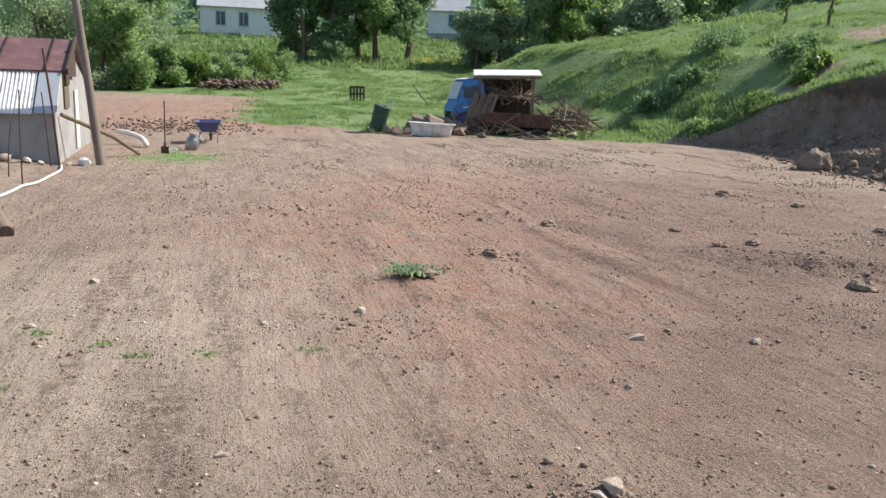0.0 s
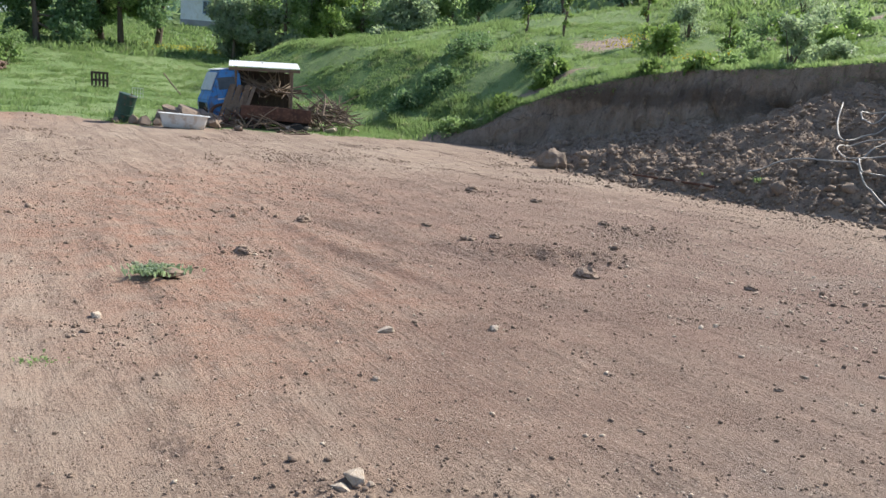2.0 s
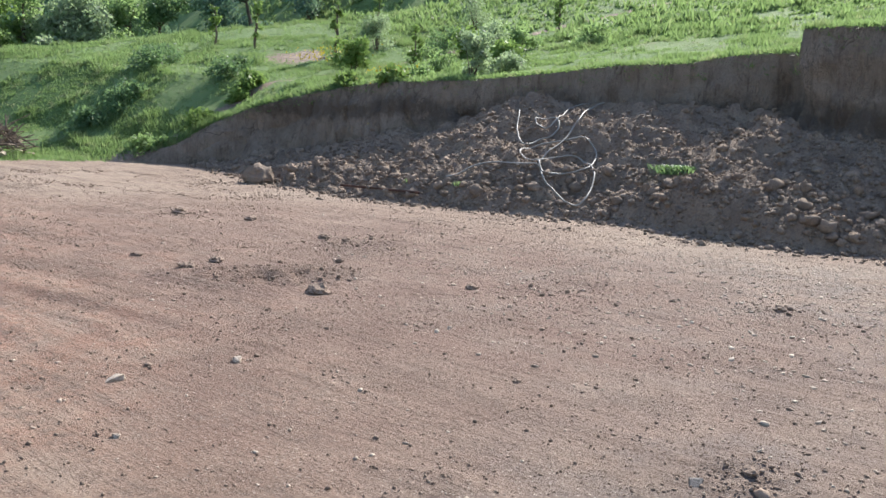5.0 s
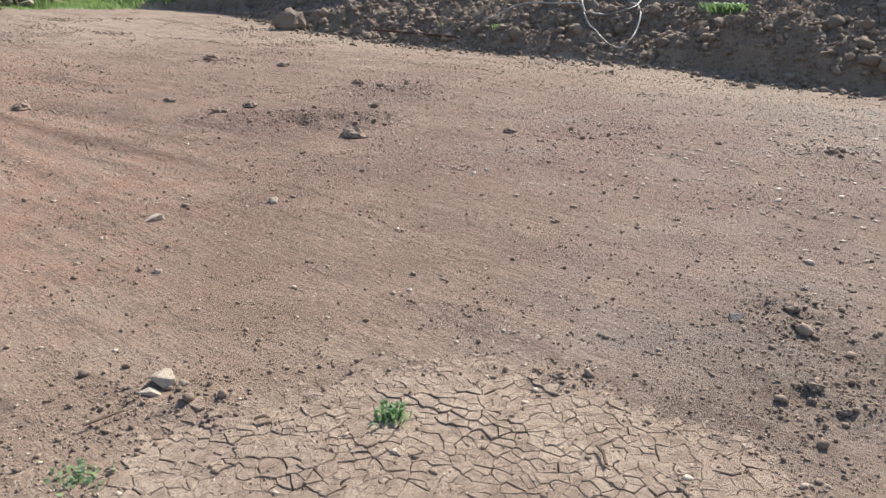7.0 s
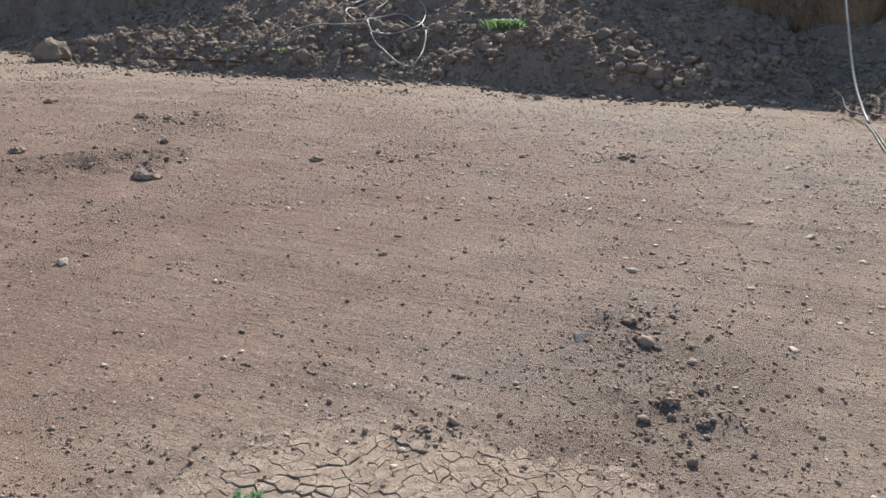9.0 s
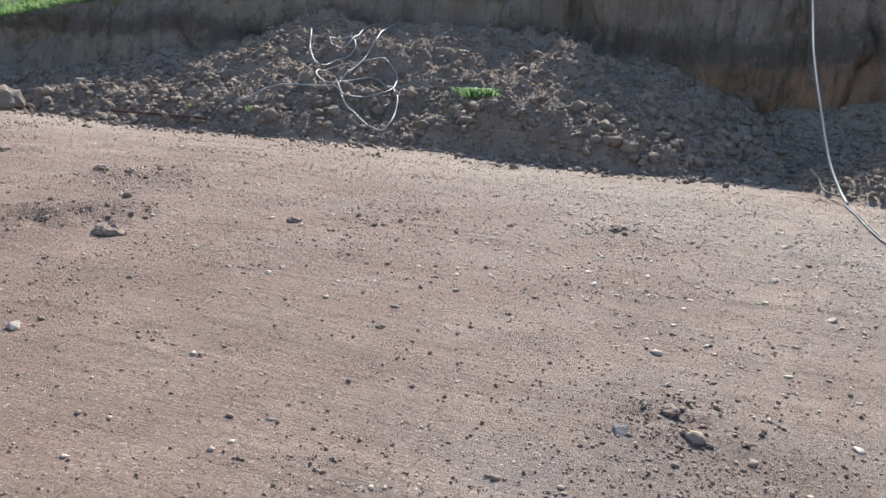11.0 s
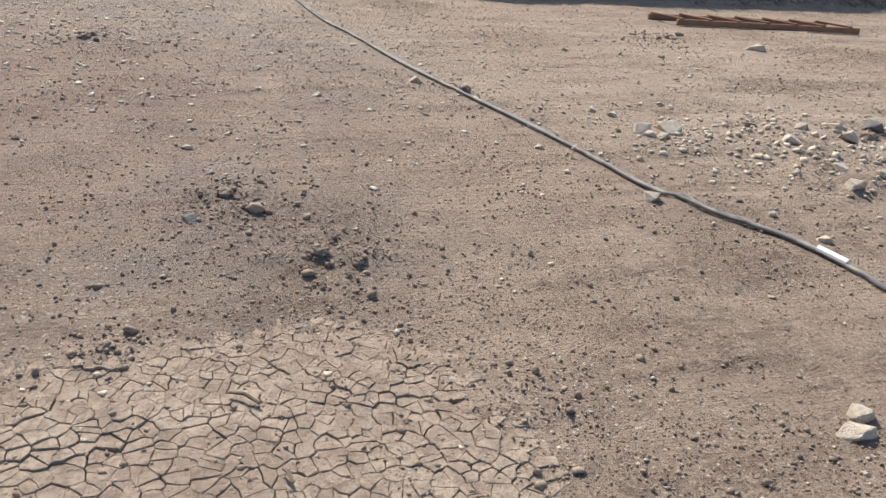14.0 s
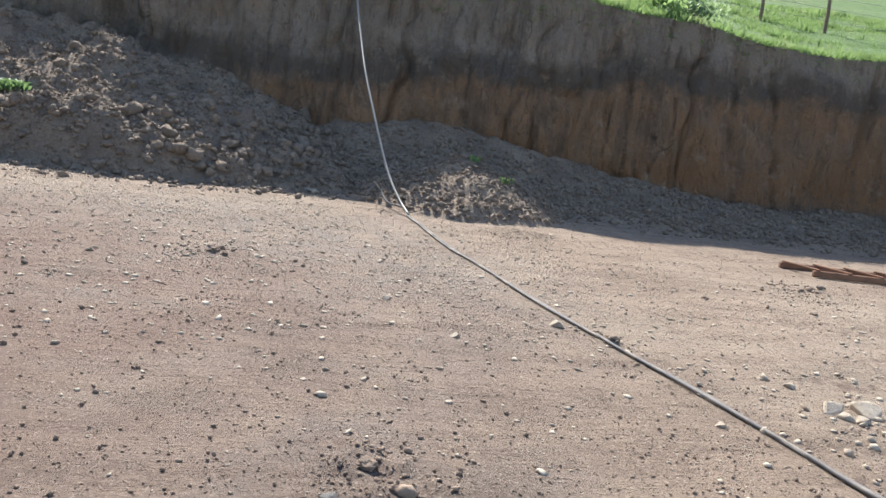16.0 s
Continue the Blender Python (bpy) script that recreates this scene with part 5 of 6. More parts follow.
heap_of_sticks("branch", "dry grey branch thrown on the brushwood pile", "branch", 150, 4.75, 28.7, 0.9, 0.7, 0.02, 0.95, 1.6, 0.024, WOOD_OLD, "brushwood pile")
heap_of_sticks("scrap_timber", "weathered scrap timber stacked under the shelter", "timber", 34, 2.7, 29.3, 0.8, 0.5, 1.05, 0.5, 1.6, 0.035, WOOD_OLD, "stacked timber")
heap_of_sticks("scrap_pole", "thin grey pole leaning on the scrap heap", "pole", 40, 2.0, 27.8, 1.2, 0.3, 0.02, 0.3, 1.2, 0.022, WOOD_OLD, "leaning poles")
heap_of_sticks("rusty_bar", "rusty bent bar among the scrap", "bar", 24, 1.5, 28.2, 0.7, 0.4, 0.05, 0.5, 1.3, 0.016, RUST, "rusty bars")
for k in range(7):
    x = 1.15 + 0.13 * k
    tagged(part("board", boxes(((0.13, 0.03, 1.5), pose(x, 28.55, gz(x, 28.5) + 0.72, -14 + 3 * (k % 3), 10 - 5 * (k % 2) + 9, 0))), WOOD_OLD), "weathered board propped upright on the scrap heap", "board", "propped boards")
rocks = [(0.7, 28.3, 0.85, 0.7), (1.1, 28.15, 0.7, 0.7), (1.5, 28.0, 0.55, 0.7), (0.3, 28.6, 0.9, 0.8), (-1.75, 27.35, 0.55, 0.7), (-1.4, 27.2, 0.6, 0.7), (-1.05, 27.3, 0.45, 0.8), (-2.35, 27.4, 0.4, 0.7), (-0.55, 28.1, 1.15, 0.9), (0.0, 28.1, 1.3, 0.75), (0.4, 27.8, 0.65, 0.7), (0.75, 27.5, 0.6, 0.7), (1.0, 27.8, 0.5, 0.7), (-0.9, 28.3, 0.8, 0.7), (1.55, 26.9, 0.42, 0.8), (4.35, 28.1, 0.5, 0.5), (4.9, 28.0, 0.62, 0.5), (5.4, 28.3, 0.7, 0.45), (4.0, 27.9, 0.4, 0.6), (3.3, 27.6, 0.3, 0.8), (0.2, 27.5, 0.4, 0.7), (5.8, 28.4, 0.4, 0.5)]
for k, (x, y, s, flat) in enumerate(rocks):
    bm = lump(400 + k, 3, 0.25, flat)
    bmesh.ops.scale(bm, vec=(s, s * 0.85, s), verts=bm.verts)
    tagged(part("rock", bm, ROCK if k < 15 else STONE), "rough brown rock beside the scrap heap" if k < 15 else "pale rough stone beside the brushwood", "rock", "rocks round the scrap heap").matrix_world = pose(x, y, gz(x, y) + s * flat * 0.3, 0, 0, 50 * k)
tagged(part("wire_crate", boxes(*[((0.02, 0.02, 0.45), pose(-0.22 + 0.11 * k, 0, 0.22)) for k in range(5)], *[((0.46, 0.02, 0.02), pose(0, 0, z)) for z in (0.02, 0.22, 0.44)], bevel=0), WHITE_PVC), "white wire crate standing in the meadow", "crate").matrix_world = pose(-2.2, 36.5, gz(-2.2, 36.5), 0, 0, 10)
tagged(part("fallen_pole", tube([(-1.3, 42.0, gz(-1.3, 42) + 0.9), (-0.9, 41.0, gz(-0.9, 41) + 0.5), (-0.45, 39.8, gz(-0.45, 39.8) + 0.05)], 0.035, 6), WOOD_OLD), "thin grey pole lying in the meadow", "pole")
frame_ob = thing("wooden_frame", pose(3.4, 27.0, gz(3.4, 27.0) + 0.05, 4, -3, 12), "broken wooden frame lying flat in the grass", "frame")
for m in (pose(0, 0.3, 0), pose(0, -0.3, 0)):
    part("rail", boxes(((1.0, 0.06, 0.05), m)), WOOD_OLD, frame_ob)
for x in (-0.4, 0, 0.4):
    part("rung", boxes(((0.05, 0.6, 0.04), pose(x, 0, 0.045))), WOOD_OLD, frame_ob)

# rubble strip and churned ground beyond the yard
rr = np.random.default_rng(31)
DARK_EARTH = mottled("dark_red_earth", (0.22, 0.145, 0.11), (0.14, 0.10, 0.08), 2, bump=0.8, distance=0.04, fine=20)
n = 420
x = rr.uniform(-13.4, -9.4, n)
y = 46.4 + 0.25 * (x + 11.5) + rr.normal(0, 0.55, n)
scatter("rubble", np.stack([x, y, ground_z(x, y) + rr.uniform(0, 0.35, n)], -1), rr.uniform(0.12, 0.4, n), 0.6, 32, DARK_EARTH, "strip of dark rubble at the field edge", "rubble")
n = 700
x, y = rr.normal(-9.4, 1.6, n), rr.normal(27.0, 1.3, n)
scatter("dug_clods", np.stack([x, y, ground_z(x, y)], -1), rr.uniform(0.03, 0.14, n), 0.6, 33, DARK_EARTH, "dug clods of red-brown earth", "earth")


# ---- on the levelled yard ----
stone_meshes = {}


def stone(x, y, size, mat, text, group="", flat=0.65, seed=0, sink=0.3, turn=0, long=1.0, name="stone", cat="stone"):
    key = (seed % 9, mat.name, flat)
    if key not in stone_meshes:
        me = bpy.data.meshes.new(name)
        bm = lump(500 + seed % 9, 3, 0.3, flat, 0.28 if name == "clod" else 0.12) if name in ("clod", "boulder") else shard(500 + seed % 9, flat)
        bm.to_mesh(me)
        bm.free()
        me.materials.append(mat)
        stone_meshes[key] = me
    ob = new(name, stone_meshes[key])
    ob.matrix_world = pose(x, y, gz(x, y) + size * flat * (0.5 - sink), 0, 0, turn) @ Matrix.Diagonal((size * long, size, size, 1))
    return tagged(ob, text, cat, group)


r = random.Random(11)
pale = [(1.45, 4.78, 0.15), (2.33, 4.74, 0.13), (0.73, 2.42, 0.19), (0.66, 2.36, 0.10), (0.80, 2.36, 0.07), (1.14, 3.76, 0.09), (-0.67, 5.3, 0.13), (-3.1, 5.95, 0.14), (-2.95, 4.52, 0.12), (-1.7, 5.95, 0.08), (-1.36, 4.83, 0.10),
        (0.66, 7.55, 0.1), (-1.1, 2.65, 0.08), (6.95, 0.14, 0.20), (6.15, 1.0, 0.12), (7.12, 1.62, 0.12), (5.55, -0.68, 0.09), (5.0, -0.64, 0.11), (14.3, 3.62, 0.22), (2.03, 1.5, 0.05), (4.42, 4.72, 0.10), (1.74, -1.12, 0.15),
        (5.61, -1.59, 0.27), (5.65, -1.83, 0.30), (5.48, -1.62, 0.14), (5.45, -1.72, 0.15), (4.0, -1.13, 0.2), (5.91, -3.38, 0.2), (3.47, -1.96, 0.12), (1.85, -1.2, 0.16), (5.78, -3.95, 0.38), (5.58, -3.31, 0.26), (5.31, -2.68, 0.22), (4.29, -2.61, 0.18), (4.65, -2.7, 0.20), (6.05, -1.47, 0.14), (10.03, -4.59, 0.30), (5.85, -3.05, 0.17), (4.55, -2.95, 0.14), (5.0, -2.3, 0.14), (6.1, -4.3, 0.22), (4.1, -3.0, 0.2), (6.4, -2.1, 0.12)]
for k, (x, y, s) in enumerate(pale):
    stone(x, y, s * 0.78, STONE, "pale angular stone on bare earth", "pale stones on the yard", 0.5, k, 0.2, 47 * k, 1.0 + 0.35 * (k % 3 == 0))
brown = [(5.4, 13.95, 0.5), (6.2, 12.6, 0.4), (4.15, 6.65, 0.45), (3.45, 8.6, 0.35), (3.95, 8.9, 0.35), (3.2, 9.7, 0.25), (5.8, 6.0, 0.25), (6.5, 9.8, 0.3), (6.3, 10.15, 0.35), (8.1, 3.47, 0.27), (7.45, 4.4, 0.14), (-3.0, 7.6, 0.17), (-1.25, 8.15, 0.13), (-1.2, 9.3, 0.09), (-2.0, 12.4, 0.12), (2.2, 1.52, 0.12), (3.02, 0.8, 0.14), (2.95, 0.62, 0.10), (3.18, 0.9, 0.09), (3.8, 1.36, 0.16), (5.75, -3.6, 0.28), (5.9, -2.6, 0.2), (6.7, -0.3, 0.15), (-0.7, 4.9, 0.12), (3.85, 3.25, 0.12), (1.5, 9.9, 0.4), (0.55, 7.62, 0.35), (9.1, -1.75, 0.15), (8.95, -2.9, 0.14), (11.2, 16.5, 0.5), (10.9, 18.0, 0.55)]
for k, (x, y, s) in enumerate(brown):
    stone(x, y, s * 0.5, CLOD, "dry brown clod of earth on the yard", "clods on the yard", 0.65, 3 + k, 0.38, 61 * k, 1.2, "clod", "clod")
stone(3.47, 1.48, 0.12, SLATE, "dark grey stone on crumbly soil", "", 0.4, 4, 0.3, 15, 1.4)
stone(5.95, -3.75, 0.24, SLATE, "dark grey stone in the stone row", "", 0.6, 2, 0.3, 70)
stone(10.0, 20.0, 0.8, ROCK, "large rounded brown boulder at the heap's foot", "", 0.9, 1, 0.25, 20, 1.0, "boulder", "boulder")

rr = np.random.default_rng(41)


def yard_points(n, near, far, seed, band=None):
    """Places on the yard, closer together near where people walk."""
    q = np.random.default_rng(seed)
    d = near * (far / near) ** (q.uniform(0, 1, n) ** 0.8)
    a = np.radians(q.uniform(-50, 132, n))
    x, y = 0.0 + d * np.sin(a), 0.2 + d * np.cos(a)
    keep = (x < np.minimum(face_x(y) - 0.3, 17)) & (y < 26) & (x > -9)
    x, y = x[keep], y[keep]
    lumpy = 0.7 * fbm(x * 0.9, y * 0.9, 3, 220) + 0.8 * loose(x, y) - 0.2 + 0.5 * np.exp(-(((x - 2.4) / 1.5) ** 2 + (y / 1.3) ** 2))
    keep = q.uniform(-0.75, 0.75, len(x)) < lumpy
    return x[keep], y[keep]


x, y = yard_points(170000, 0.9, 20, 42)
d = np.hypot(x, y)
s = np.minimum((0.0036 + 0.0009 * d**0.85) * rr.lognormal(0.2, 0.55, len(x)), 0.035)
scatter("soil_crumbs", np.stack([x, y, ground_z(x, y)], -1), s, 0.8, 43, CLOD, "loose crumbs of dry earth scattered on the yard", "earth", sides=8)
x, y = yard_points(7000, 1.0, 14, 142)
d = np.hypot(x, y)
scatter("soil_lumps", np.stack([x, y, ground_z(x, y)], -1), np.minimum((0.008 + 0.0013 * d**0.85) * rr.lognormal(0.0, 0.5, len(x)), 0.05), 0.7, 143, CLOD, "small dry lumps of earth on the yard", "earth", smooth=True)
n = 75000
x, y = rr.uniform(-7, 13, n), rr.uniform(2.5, 24, n)
ridge = fbm(x * 1.3 + y * 0.3, y * 0.55, 4, 240)
keep = (rr.uniform(0.12, 0.75, n) < ridge) & (x < face_x(y) - 4.5) & (np.hypot(x, y) > 3.5)
x, y = x[keep], y[keep]
scatter("streak_clods", np.stack([x, y, ground_z(x, y)], -1), np.minimum((0.008 + 0.0012 * np.hypot(x, y)) * rr.lognormal(0, 0.5, len(x)), 0.07), 0.7, 145, CLOD, "rows of small clods dragged over the yard", "earth", sides=8)
x, y = yard_points(9000, 1.0, 20, 44)
d = np.hypot(x, y)
scatter("gravel", np.stack([x, y, ground_z(x, y)], -1), np.minimum((0.005 + 0.0018 * d**0.8) * rr.lognormal(0.3, 0.5, len(x)), 0.045), 0.5, 45, CHIP, "small pale stone chips in the yard's soil", "gravel", sides=8)
n = 4200
x, y = rr.normal(8.8, 2.4, n), rr.normal(3.5, 4.5, n)
keep = (x < 13.2) & (x > 4)
x, y = x[keep], y[keep]
scatter("stone_chips", np.stack([x, y, ground_z(x, y)], -1), np.minimum(0.02 * rr.lognormal(0.35, 0.5, len(x)), 0.06), 0.4, 46, CHIP, "pale flat stone chips strewn over the yard", "gravel", sides=20)
n = 650
x, y = rr.normal(5.3, 0.7, n), rr.normal(-2.8, 0.9, n)
scatter("rubble_chips", np.stack([x, y, ground_z(x, y)], -1), np.minimum(0.022 * rr.lognormal(0.35, 0.5, n), 0.07), 0.6, 47, CHIP, "broken stone chips in the rubble row", "gravel", sides=20)
# churned spots with loose clods
for k, (cx, cy, w, n) in enumerate(((4.1, 7.6, 0.55, 240), (3.7, 1.25, 0.28, 260), (3.05, 0.75, 0.22, 200), (2.2, 1.52, 0.12, 90), (0.55, 7.7, 0.2, 80), (0.75, 2.3, 0.22, 160), (6.6, 9.5, 0.6, 140), (0.6, 10.5, 0.4, 70), (-2.6, 10.4, 0.7, 130), (10.4, -3.4, 0.4, 100), (6.7, -0.25, 0.12, 50), (5.4, 13.9, 0.25, 50), (-0.6, 4.9, 0.3, 90), (6.4, 5.3, 0.7, 160), (8.2, 3.5, 0.3, 60))):
    n = int(1.5 * n)
    x, y = cx + rr.normal(0, w, n), cy + rr.normal(0, w * 0.7, n)
    scatter("churned_clods", np.stack([x, y, ground_z(x, y)], -1), (0.007 + 0.0012 * math.hypot(cx, cy)) * rr.lognormal(0.0, 0.6, n), 0.75, 600 + k, CLOD, "loose clods of churned earth on the yard", "earth")
# clods of the spoil heaps, with the largest at the foot
n = 75000
y = rr.uniform(-12, 25.5, n)
x = face_x(y) - 7.5 * rr.uniform(0, 1, n) ** 0.9
h = spoil(x, y)
keep = (h > 0.06) & (x < face_x(y) - 0.1)
x, y, h = x[keep], y[keep], h[keep]
s = 0.024 * rr.lognormal(0.3, 0.6, len(x))
scatter("spoil_crumbs", np.stack([x, y, ground_z(x, y)], -1), np.minimum(s, 0.13), 0.85, 48, HEAP_CLOD, "crumbled dug earth on the heap", "earth", smooth=True)
n = 16000
y = rr.uniform(-6.0, 25.5, n)
x = face_x(y) - 7.5 * rr.uniform(0, 1, n) ** 0.9
h = spoil(x, y)
keep = (h > 0.03) & (x < face_x(y) - 0.3) & (rr.uniform(0, 1, n) < 0.35 + 0.65 * (h < 1.2))
x, y, h = x[keep], y[keep], h[keep]
s = 0.045 * rr.lognormal(0.1, 0.62, len(x)) * (1.0 + 0.5 * (y > 11) * (h < 1.0) + 0.7 * (y > 3.5) * (y < 11) * (h < 1.0))
scatter("spoil_clods", np.stack([x, y, ground_z(x, y)], -1), np.minimum(s, np.where(y < 4, 0.14, 0.3)), 0.8, 148, HEAP_CLOD, "rough clods of dug earth on the heap", "earth", sides=80, sink=0.36)
n = 2600
y = rr.uniform(-14, 25, n)
foot = np.where(y > 2, np.interp(y, [1.9, 4, 5.6, 8.4, 11, 13.2, 16, 21, 26], [15.8, 13.9, 13.1, 13.0, 12.6, 11.5, 10.5, 10.3, 11.0]), face_x(y) - 2.6)
x = foot - np.abs(rr.normal(0, 0.55, n)) + 0.2
scatter("toe_clods", np.stack([x, y, ground_z(x, y)], -1), np.minimum(0.03 * rr.lognormal(0.4, 0.65, n), 0.16), 0.75, 49, HEAP_CLOD, "crumbled earth along the foot of the bank", "earth", smooth=True)


MUD = Nodes("dried_mud", 0.95)
_v = MUD.place()
_c = MUD.mix(MUD.ramp(MUD.noise(_v, 1.5, 5, 0.65), 0.36, 0.62), (0.42, 0.33, 0.255), (0.315, 0.236, 0.182))
_c = MUD.mix(MUD.ramp(MUD.noise(_v, 12, 5, 0.7), 0.44, 0.62, 0, 0.7), _c, (0.215, 0.16, 0.122))
_c = MUD.mix(MUD.ramp(MUD.noise(_v, 65, 4, 0.7), 0.5, 0.66, 0, 0.6), _c, (0.16, 0.117, 0.09))
MUD.bump(MUD.math("ADD", MUD.noise(_v, 80, 5, 0.75), MUD.math("MULTIPLY", MUD.noise(_v, 22, 4), 1.5)), 0.9, 0.013)
MUD = MUD.done(_c)


def mud_plates():
    """Sun-dried mud broken into many-sided plates with open cracks between."""
    q = np.random.default_rng(51)
    step, sites = 0.058, []
    for i in range(-36, 37):
        for j in range(-34, 35):
            sites.append((1.2 + step * (i + 0.5 * (j % 2)) + q.normal(0, 0.026), 0.95 + step * 0.87 * j + q.normal(0, 0.026)))
    sites = np.array(sites)
    high = ground_z(sites[:, 0], sites[:, 1])
    reach = mud_reach(sites[:, 0], sites[:, 1])
    v, f, plates = [], [], []
    for (px, py), z, far in zip(sites, high, reach):
        if far > 1.12 or q.random() < 1.2 * max(0, far - 0.85):
            continue
        near = sites[np.hypot(sites[:, 0] - px, sites[:, 1] - py) < 0.22]
        poly = [np.array((px + 0.09 * math.cos(a), py + 0.09 * math.sin(a))) for a in np.linspace(0, 2 * math.pi, 12, endpoint=False)]
        for sx, sy in near:
            w = np.array((sx - px, sy - py))
            l = np.hypot(*w)
            if l < 1e-6:
                continue
            open_by = ((px + sx) * 917.31 + (py + sy) * 463.7) % 1.0
            w, gap = w / l, l / 2 - (0.0001 + 0.0023 * open_by**2.5 if open_by > 0.3 else -0.0006)
            out = []
            for a, b in zip(poly, poly[1:] + poly[:1]):
                da, db = (a - (px, py)) @ w - gap, (b - (px, py)) @ w - gap
                if da <= 0:
                    out.append(a)
                if da * db < 0:
                    out.append(a + (b - a) * da / (da - db))
            poly = out
            if len(poly) < 3:
                break
        if len(poly) < 3:
            continue
        # crooked edges, the same for both sides of a crack
        poly = np.array([p + (b - p) * k for p, b in zip(poly, poly[1:] + poly[:1]) for k in (0.0, 0.5)])
        poly = poly + 0.007 * np.stack([vnoise(poly[:, 0] * 40, poly[:, 1] * 40, 240) + 0.5 * vnoise(poly[:, 0] * 95, poly[:, 1] * 95, 242), vnoise(poly[:, 0] * 40, poly[:, 1] * 40, 241)], -1)
        c = np.mean(poly, 0)
        tx, ty, lift = q.normal(0, 0.035), q.normal(0, 0.035), 0.003 + 0.004 * q.random() - 0.03 * max(0, far - 0.85)
        single = math.hypot((px - 1.3) / 1.25, py - 1.1) < 0.6
        vv, ff = ([], []) if single else (v, f)
        base = len(vv)
        m = len(poly)
        for scale, h in ((1.0, -0.035), (1.0, lift - 0.003), (0.92, lift)):
            for p in poly:
                o = c + (p - c) * scale
                vv.append((o[0], o[1], z + h + tx * (o[0] - c[0]) + ty * (o[1] - c[1])))
        for k in range(m):
            e = (k + 1) % m
            ff.append((base + k, base + e, base + m + e, base + m + k))
            ff.append((base + m + k, base + m + e, base + 2 * m + e, base + 2 * m + k))
        ff.append(tuple(range(base + 2 * m, base + 3 * m)))
        if single:
            plates.append((vv, ff))
    mud = MUD
    obs = []
    for shape in plates[:300]:
        obs.append(part("mud_plate", shape, mud, ground))
    for vv, ff in plates[300:]:
        base = len(v)
        v += vv
        f += [tuple(i + base for i in face) for face in ff]
    obs.append(part("mud_plates", (v, f), mud))
    return tagged(obs[-1], "pale sun-dried mud cracked into small plates", "mud", kind="stuff")


mud_plates()

# ---- weeds on the yard ----
def weed(x, y, wide, tall, count, mat, text, seed, soil=True):
    root = thing("weed", pose(x, y, gz(x, y)), text, "weed")
    q = np.random.default_rng(seed)
    n = count
    b = q.normal(0, wide * 0.32, (n, 3)) * [1.25, 1, 0]
    a = q.uniform(0, 2 * np.pi, n)
    lean = np.stack([np.cos(a), np.sin(a), 0 * a], -1) * q.uniform(0.2, 1.0, n)[:, None] + b * 2
    h = tall * q.uniform(0.5, 1.2, n)[:, None]
    side = np.stack([-np.sin(a), np.cos(a), 0 * a], -1) * (0.012 * q.uniform(0.5, 1.6, n))[:, None] * (wide / 0.3) ** 0.5
    mid = b + (lean * 0.45 + [0, 0, 0.8]) * h
    tip = b + (lean + [0, 0, 0.9]) * h
    v = np.stack([b - side * 0.5, b + side * 0.5, mid + side, tip, mid - side], 1).reshape(-1, 3)
    f = (np.array([[0, 1, 2, 4], [4, 2, 3, 3]])[None] + (np.arange(n) * 5)[:, None, None]).reshape(-1, 4)
    f = [tuple(dict.fromkeys(r)) for r in f.tolist()]
    part("leaves", (v.tolist(), f), mat, root)
    if soil:
        bm = lump(seed, 3, 0.3, 0.3)
        bmesh.ops.scale(bm, vec=(wide * 1.5, wide * 1.1, wide * 0.9), verts=bm.verts)
        part("root_soil", bm, CLOD, root, "clod of earth round the roots").location = (0.05, -0.02, 0.01)


weed(-0.28, 6.45, 0.30, 0.05, 480, LEAF_GREY, "grey-green weed tuft on an upturned sod", 71)
weed(1.40, 1.66, 0.09, 0.055, 70, LEAF_DARK, "small green grass tuft in cracked mud", 72, False)
weed(0.28, 1.93, 0.13, 0.03, 60, LEAF_GREY, "flat grey-green rosette weed on bare soil", 73, False)
weed(14.95, 9.5, 0.58, 0.2, 1000, LEAF_DARK, "bright green grass tuft on the earth heap", 74)
for k, (x, y) in enumerate(((-2.3, 4.2), (-2.0, 4.0), (-2.8, 4.4), (-1.6, 4.1), (-2.6, 3.4), (-0.9, 4.3), (12.0, 13.6), (11.6, 15.0), (15.0, 0.9), (14.6, 0.3))):
    weed(x, y, 0.16, 0.022 if x < 5 else 0.12, 40, LEAF_MID, "sparse green seedlings on the soil", 80 + k, False)

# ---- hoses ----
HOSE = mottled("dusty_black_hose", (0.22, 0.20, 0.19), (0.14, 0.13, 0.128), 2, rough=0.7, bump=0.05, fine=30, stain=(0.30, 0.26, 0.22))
# paler copy of the hose: some dust, and sunlit highlights painted into the colour
HOSE_PALE = mottled("grey_hose_painted_sunlit", (0.36, 0.335, 0.305), (0.25, 0.235, 0.215), 2, rough=0.5, bump=0.05)


def on_land(pts, lift):
    """Along the ground, bridging its small hollows."""
    z = ground_z(np.array([q[0] for q in pts]), np.array([q[1] for q in pts]))
    wide = np.pad(z, 2, mode="edge")
    high = np.max(np.stack([wide[k:k + len(z)] for k in range(5)]), 0)
    soft = np.convolve(np.pad(high, 2, mode="edge"), np.ones(5) / 5, "valid")
    return [(q[0], q[1], float(max(s, h)) + lift) for q, s, h in zip(pts, soft, z)]


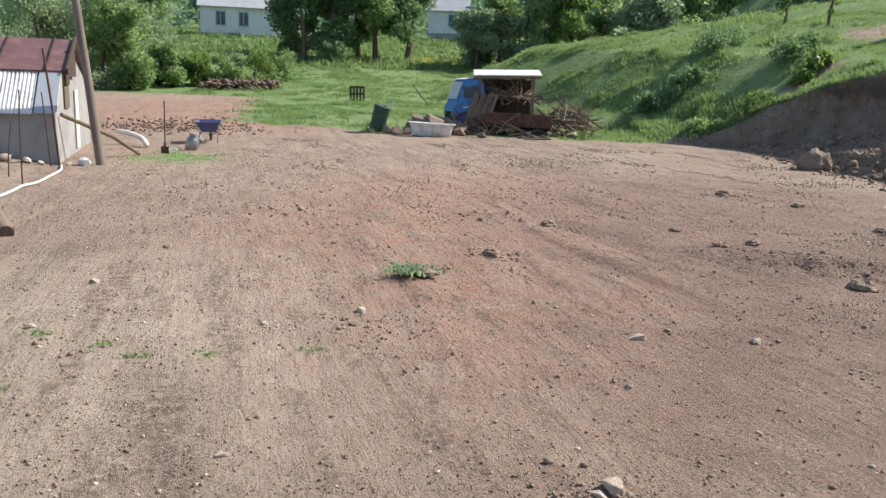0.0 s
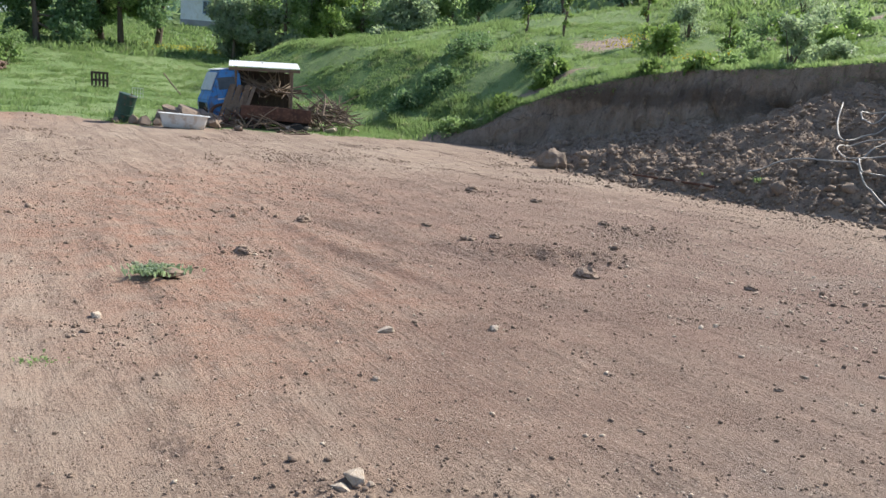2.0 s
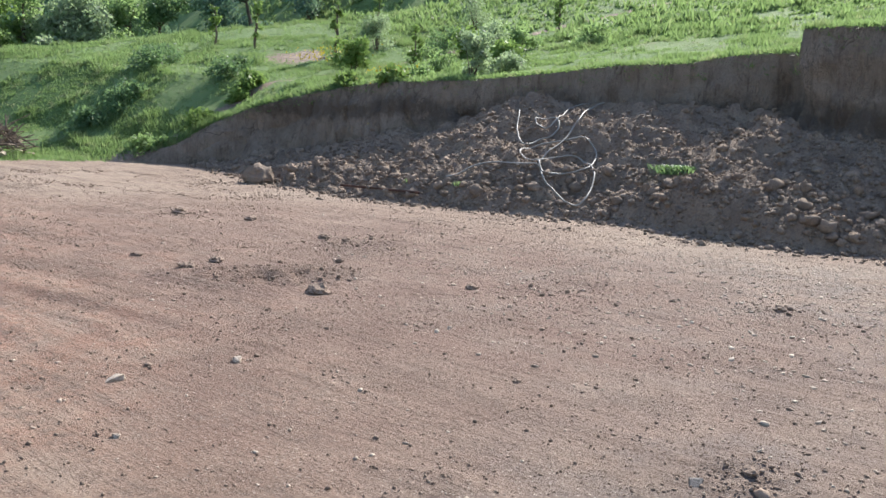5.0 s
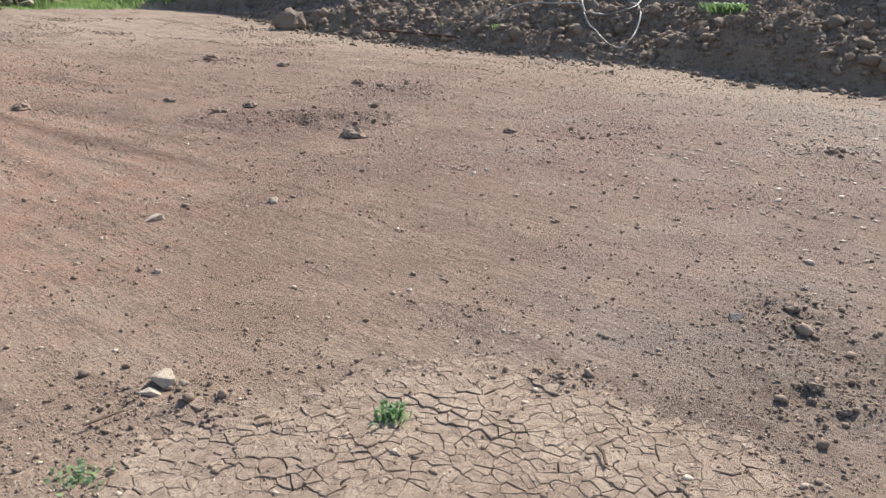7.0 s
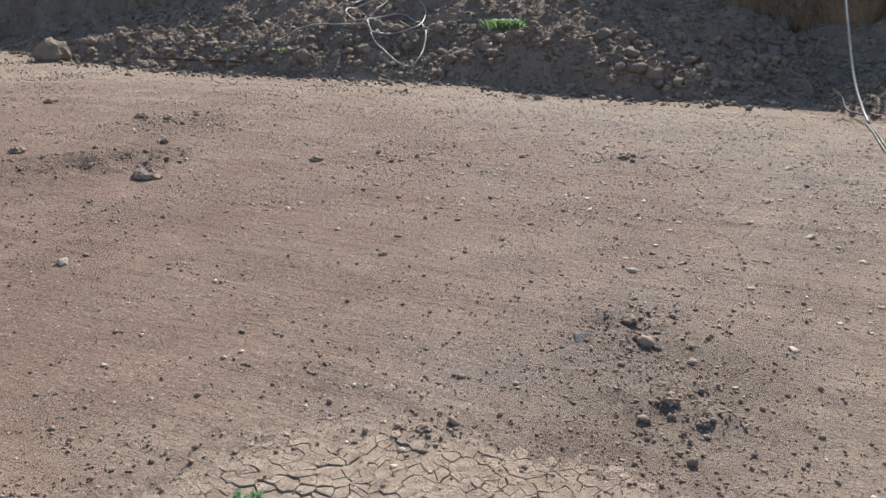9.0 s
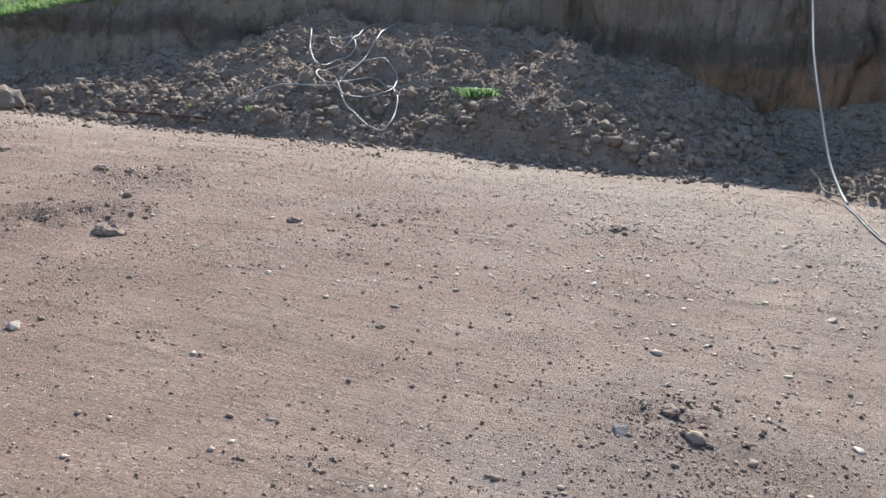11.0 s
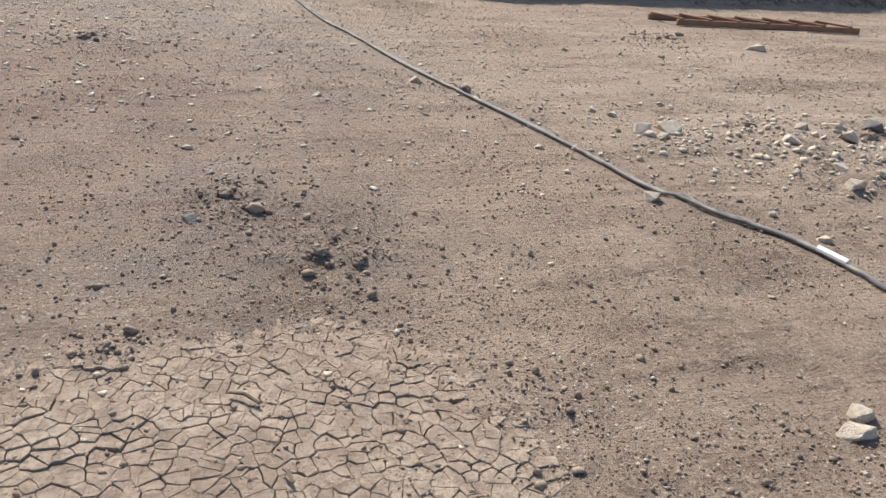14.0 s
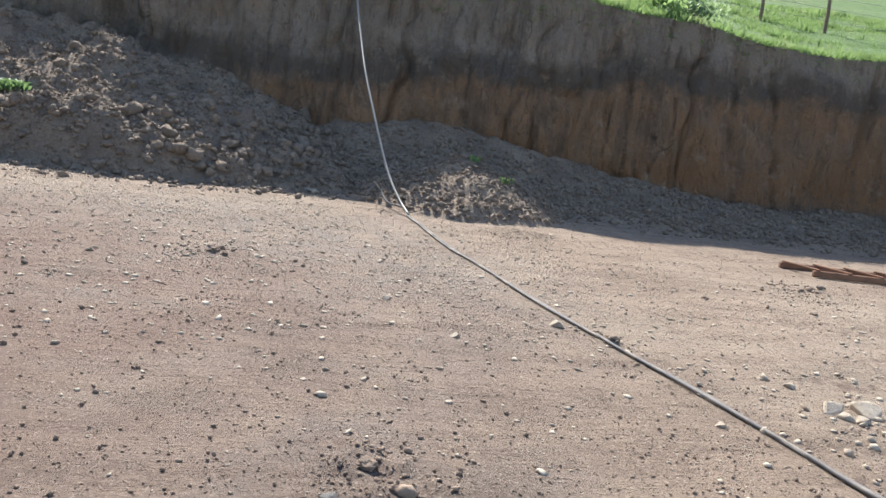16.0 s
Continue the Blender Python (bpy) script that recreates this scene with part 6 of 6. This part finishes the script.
coil = thing("garden_hose", pose(0, 0, 0), "long grey hose thrown in loops on the earth heap", "hose")
strand = [(15.84, 15.58), (15.36, 15.11), (14.89, 14.67), (14.16, 13.7), (14.65, 13.63), (14.98, 13.46), (15.25, 13.5), (15.5, 13.85), (15.5, 14.25), (15.22, 14.3), (15.07, 14.15), (15.0, 13.88), (15.14, 13.7), (15.6, 13.8), (16.39, 14.26), (17.0, 14.5), (17.29, 14.28)]
loops = [(17.78, 13.62), (17.35, 13.87), (16.71, 13.74), (15.6, 13.1), (15.24, 13.03), (14.76, 12.88), (14.24, 12.79), (13.8, 12.7), (13.38, 12.33), (13.26, 11.99), (13.68, 11.77), (14.1, 11.5), (14.7, 11.75), (14.95, 11.98), (15.0, 12.3), (14.86, 12.8), (14.58, 13.25), (14.2, 13.5), (13.75, 13.34)]
loops += [(13.58, 13.14), (13.6, 12.79), (14.2, 12.61), (14.6, 12.26), (14.5, 11.85), (14.2, 11.4), (13.82, 11.01), (13.19, 10.66), (12.98, 10.74), (12.97, 11.06), (13.08, 11.62), (13.12, 11.94), (13.34, 12.29), (13.3, 12.69), (12.99, 13.31), (12.7, 13.75), (12.32, 13.81), (11.97, 14.04)]
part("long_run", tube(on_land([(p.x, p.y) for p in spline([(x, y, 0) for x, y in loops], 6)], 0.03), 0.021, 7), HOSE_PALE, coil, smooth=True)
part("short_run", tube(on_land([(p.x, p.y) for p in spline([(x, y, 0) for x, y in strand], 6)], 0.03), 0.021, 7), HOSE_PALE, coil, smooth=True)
feed = thing("water_hose", pose(0, 0, 0), "dark double hose running from the bank across the yard", "hose")
ground_run = [(12.6, 1.84), (12.0, 1.65), (10.2, 1.13), (9.2, 0.76), (7.8, 0.26), (6.66, -0.21), (5.6, -0.67), (4.76, -1.0), (4.2, -1.22), (3.7, -1.56), (3.48, -1.74), (3.19, -1.86), (2.69, -2.0), (1.6, -2.4), (0.0, -2.9), (-2.0, -3.3)]
for k, off in enumerate((0.0, 0.024)):
    flat = spline([(x + off * 0.4, y + off + 0.015 * math.sin(3 * x + k * 2), 0) for x, y in ground_run], 6)
    part("ground_run", tube([(p.x, p.y, gz(p.x, p.y) + 0.017 + 0.004 * k) for p in flat], 0.0125, 8), HOSE, feed, smooth=True)
# same hose as the ground run, its sunlit look put into the paler colour
part("hanging_run", tube(spline([(18.9, 4.15, gz(18.9, 4.15) + 0.03), (18.25, 3.95, gz(18.9, 4.15) + 0.02), (17.7, 3.78, 3.75), (16.8, 3.5, 3.0), (15.8, 3.2, 2.28), (14.8, 2.82, 1.5), (13.75, 2.37, 0.62), (13.1, 2.06, 0.22), (12.6, 1.84, gz(12.6, 1.84) + 0.03)], 6), 0.021, 8), HOSE_PALE, feed, "upper length of hose with sunlight painted into its pale colour", smooth=True)
part("branch_run", tube(spline([(12.9, 1.95, 0.12), (13.1, 2.25, 0.15), (13.35, 2.4, 0.30), (13.25, 2.5, 0.42)], 4), 0.016, 7), HOSE, feed, smooth=True)
part("coupling", tube([(3.30, -1.82, gz(3.3, -1.82) + 0.03), (3.12, -1.885, gz(3.12, -1.89) + 0.03)], 0.021, 10), WHITE_PVC, feed, "white plastic hose coupling")
tagged(part("iron_bar", tube(on_land([(10.6, 16.6), (10.9, 15.6), (11.1, 14.9), (11.3, 14.2)], 0.05), 0.03, 7), RUST), "dark bar lying at the foot of the heap", "bar")


def ladder(m):
    root = thing("ladder", m, "weathered wooden ladder lying flat on the yard", "ladder")
    for y, s in ((0, 0.0), (0.52, 0.25)):
        part("rail", boxes(((3.25, 0.07, 0.09), pose(1.78 - s, y, 0.05)), bevel=0.012), WOOD_RED, root)
    for k in range(7):
        part("rung", boxes(((0.05, 0.66, 0.035), pose(0.1 + 0.5 * k, 0.26, 0.105, 0, 0, 24)), bevel=0.008), WOOD_RED, root)


lx, ly = 12.0, -4.05
ladder(pose(lx, ly, gz(lx, ly) + 0.005, 0, 0, -84))
for k, (x, y, l, a) in enumerate(((1.88, 0.98, 0.13, 60), (0.45, 2.25, 0.16, 10), (0.95, 1.9, 0.06, -20), (1.5, 0.8, 0.07, 30), (12.8, -5.0, 0.7, 80))):
    c, s = math.cos(math.radians(a)) * l / 2, math.sin(math.radians(a)) * l / 2
    tagged(part("stick", tube([(x - c, y - s, gz(x - c, y - s) + 0.022), (x + 0.01, y, gz(x, y) + 0.03), (x + c, y + s, gz(x + c, y + s) + 0.022)], [0.006, 0.007, 0.004], 5), WOOD_OLD), "dry broken stick on the soil", "stick", "sticks on the yard")
tagged(part("paper_scrap", boxes(((0.16, 0.11, 0.012), pose(0, 0, 0.01)), bevel=0.003), WHITE_PVC), "scrap of white plastic at the bank's foot", "litter").matrix_world = pose(14.2, 3.75, gz(14.2, 3.75) + 0.04, 20, 10, 30)
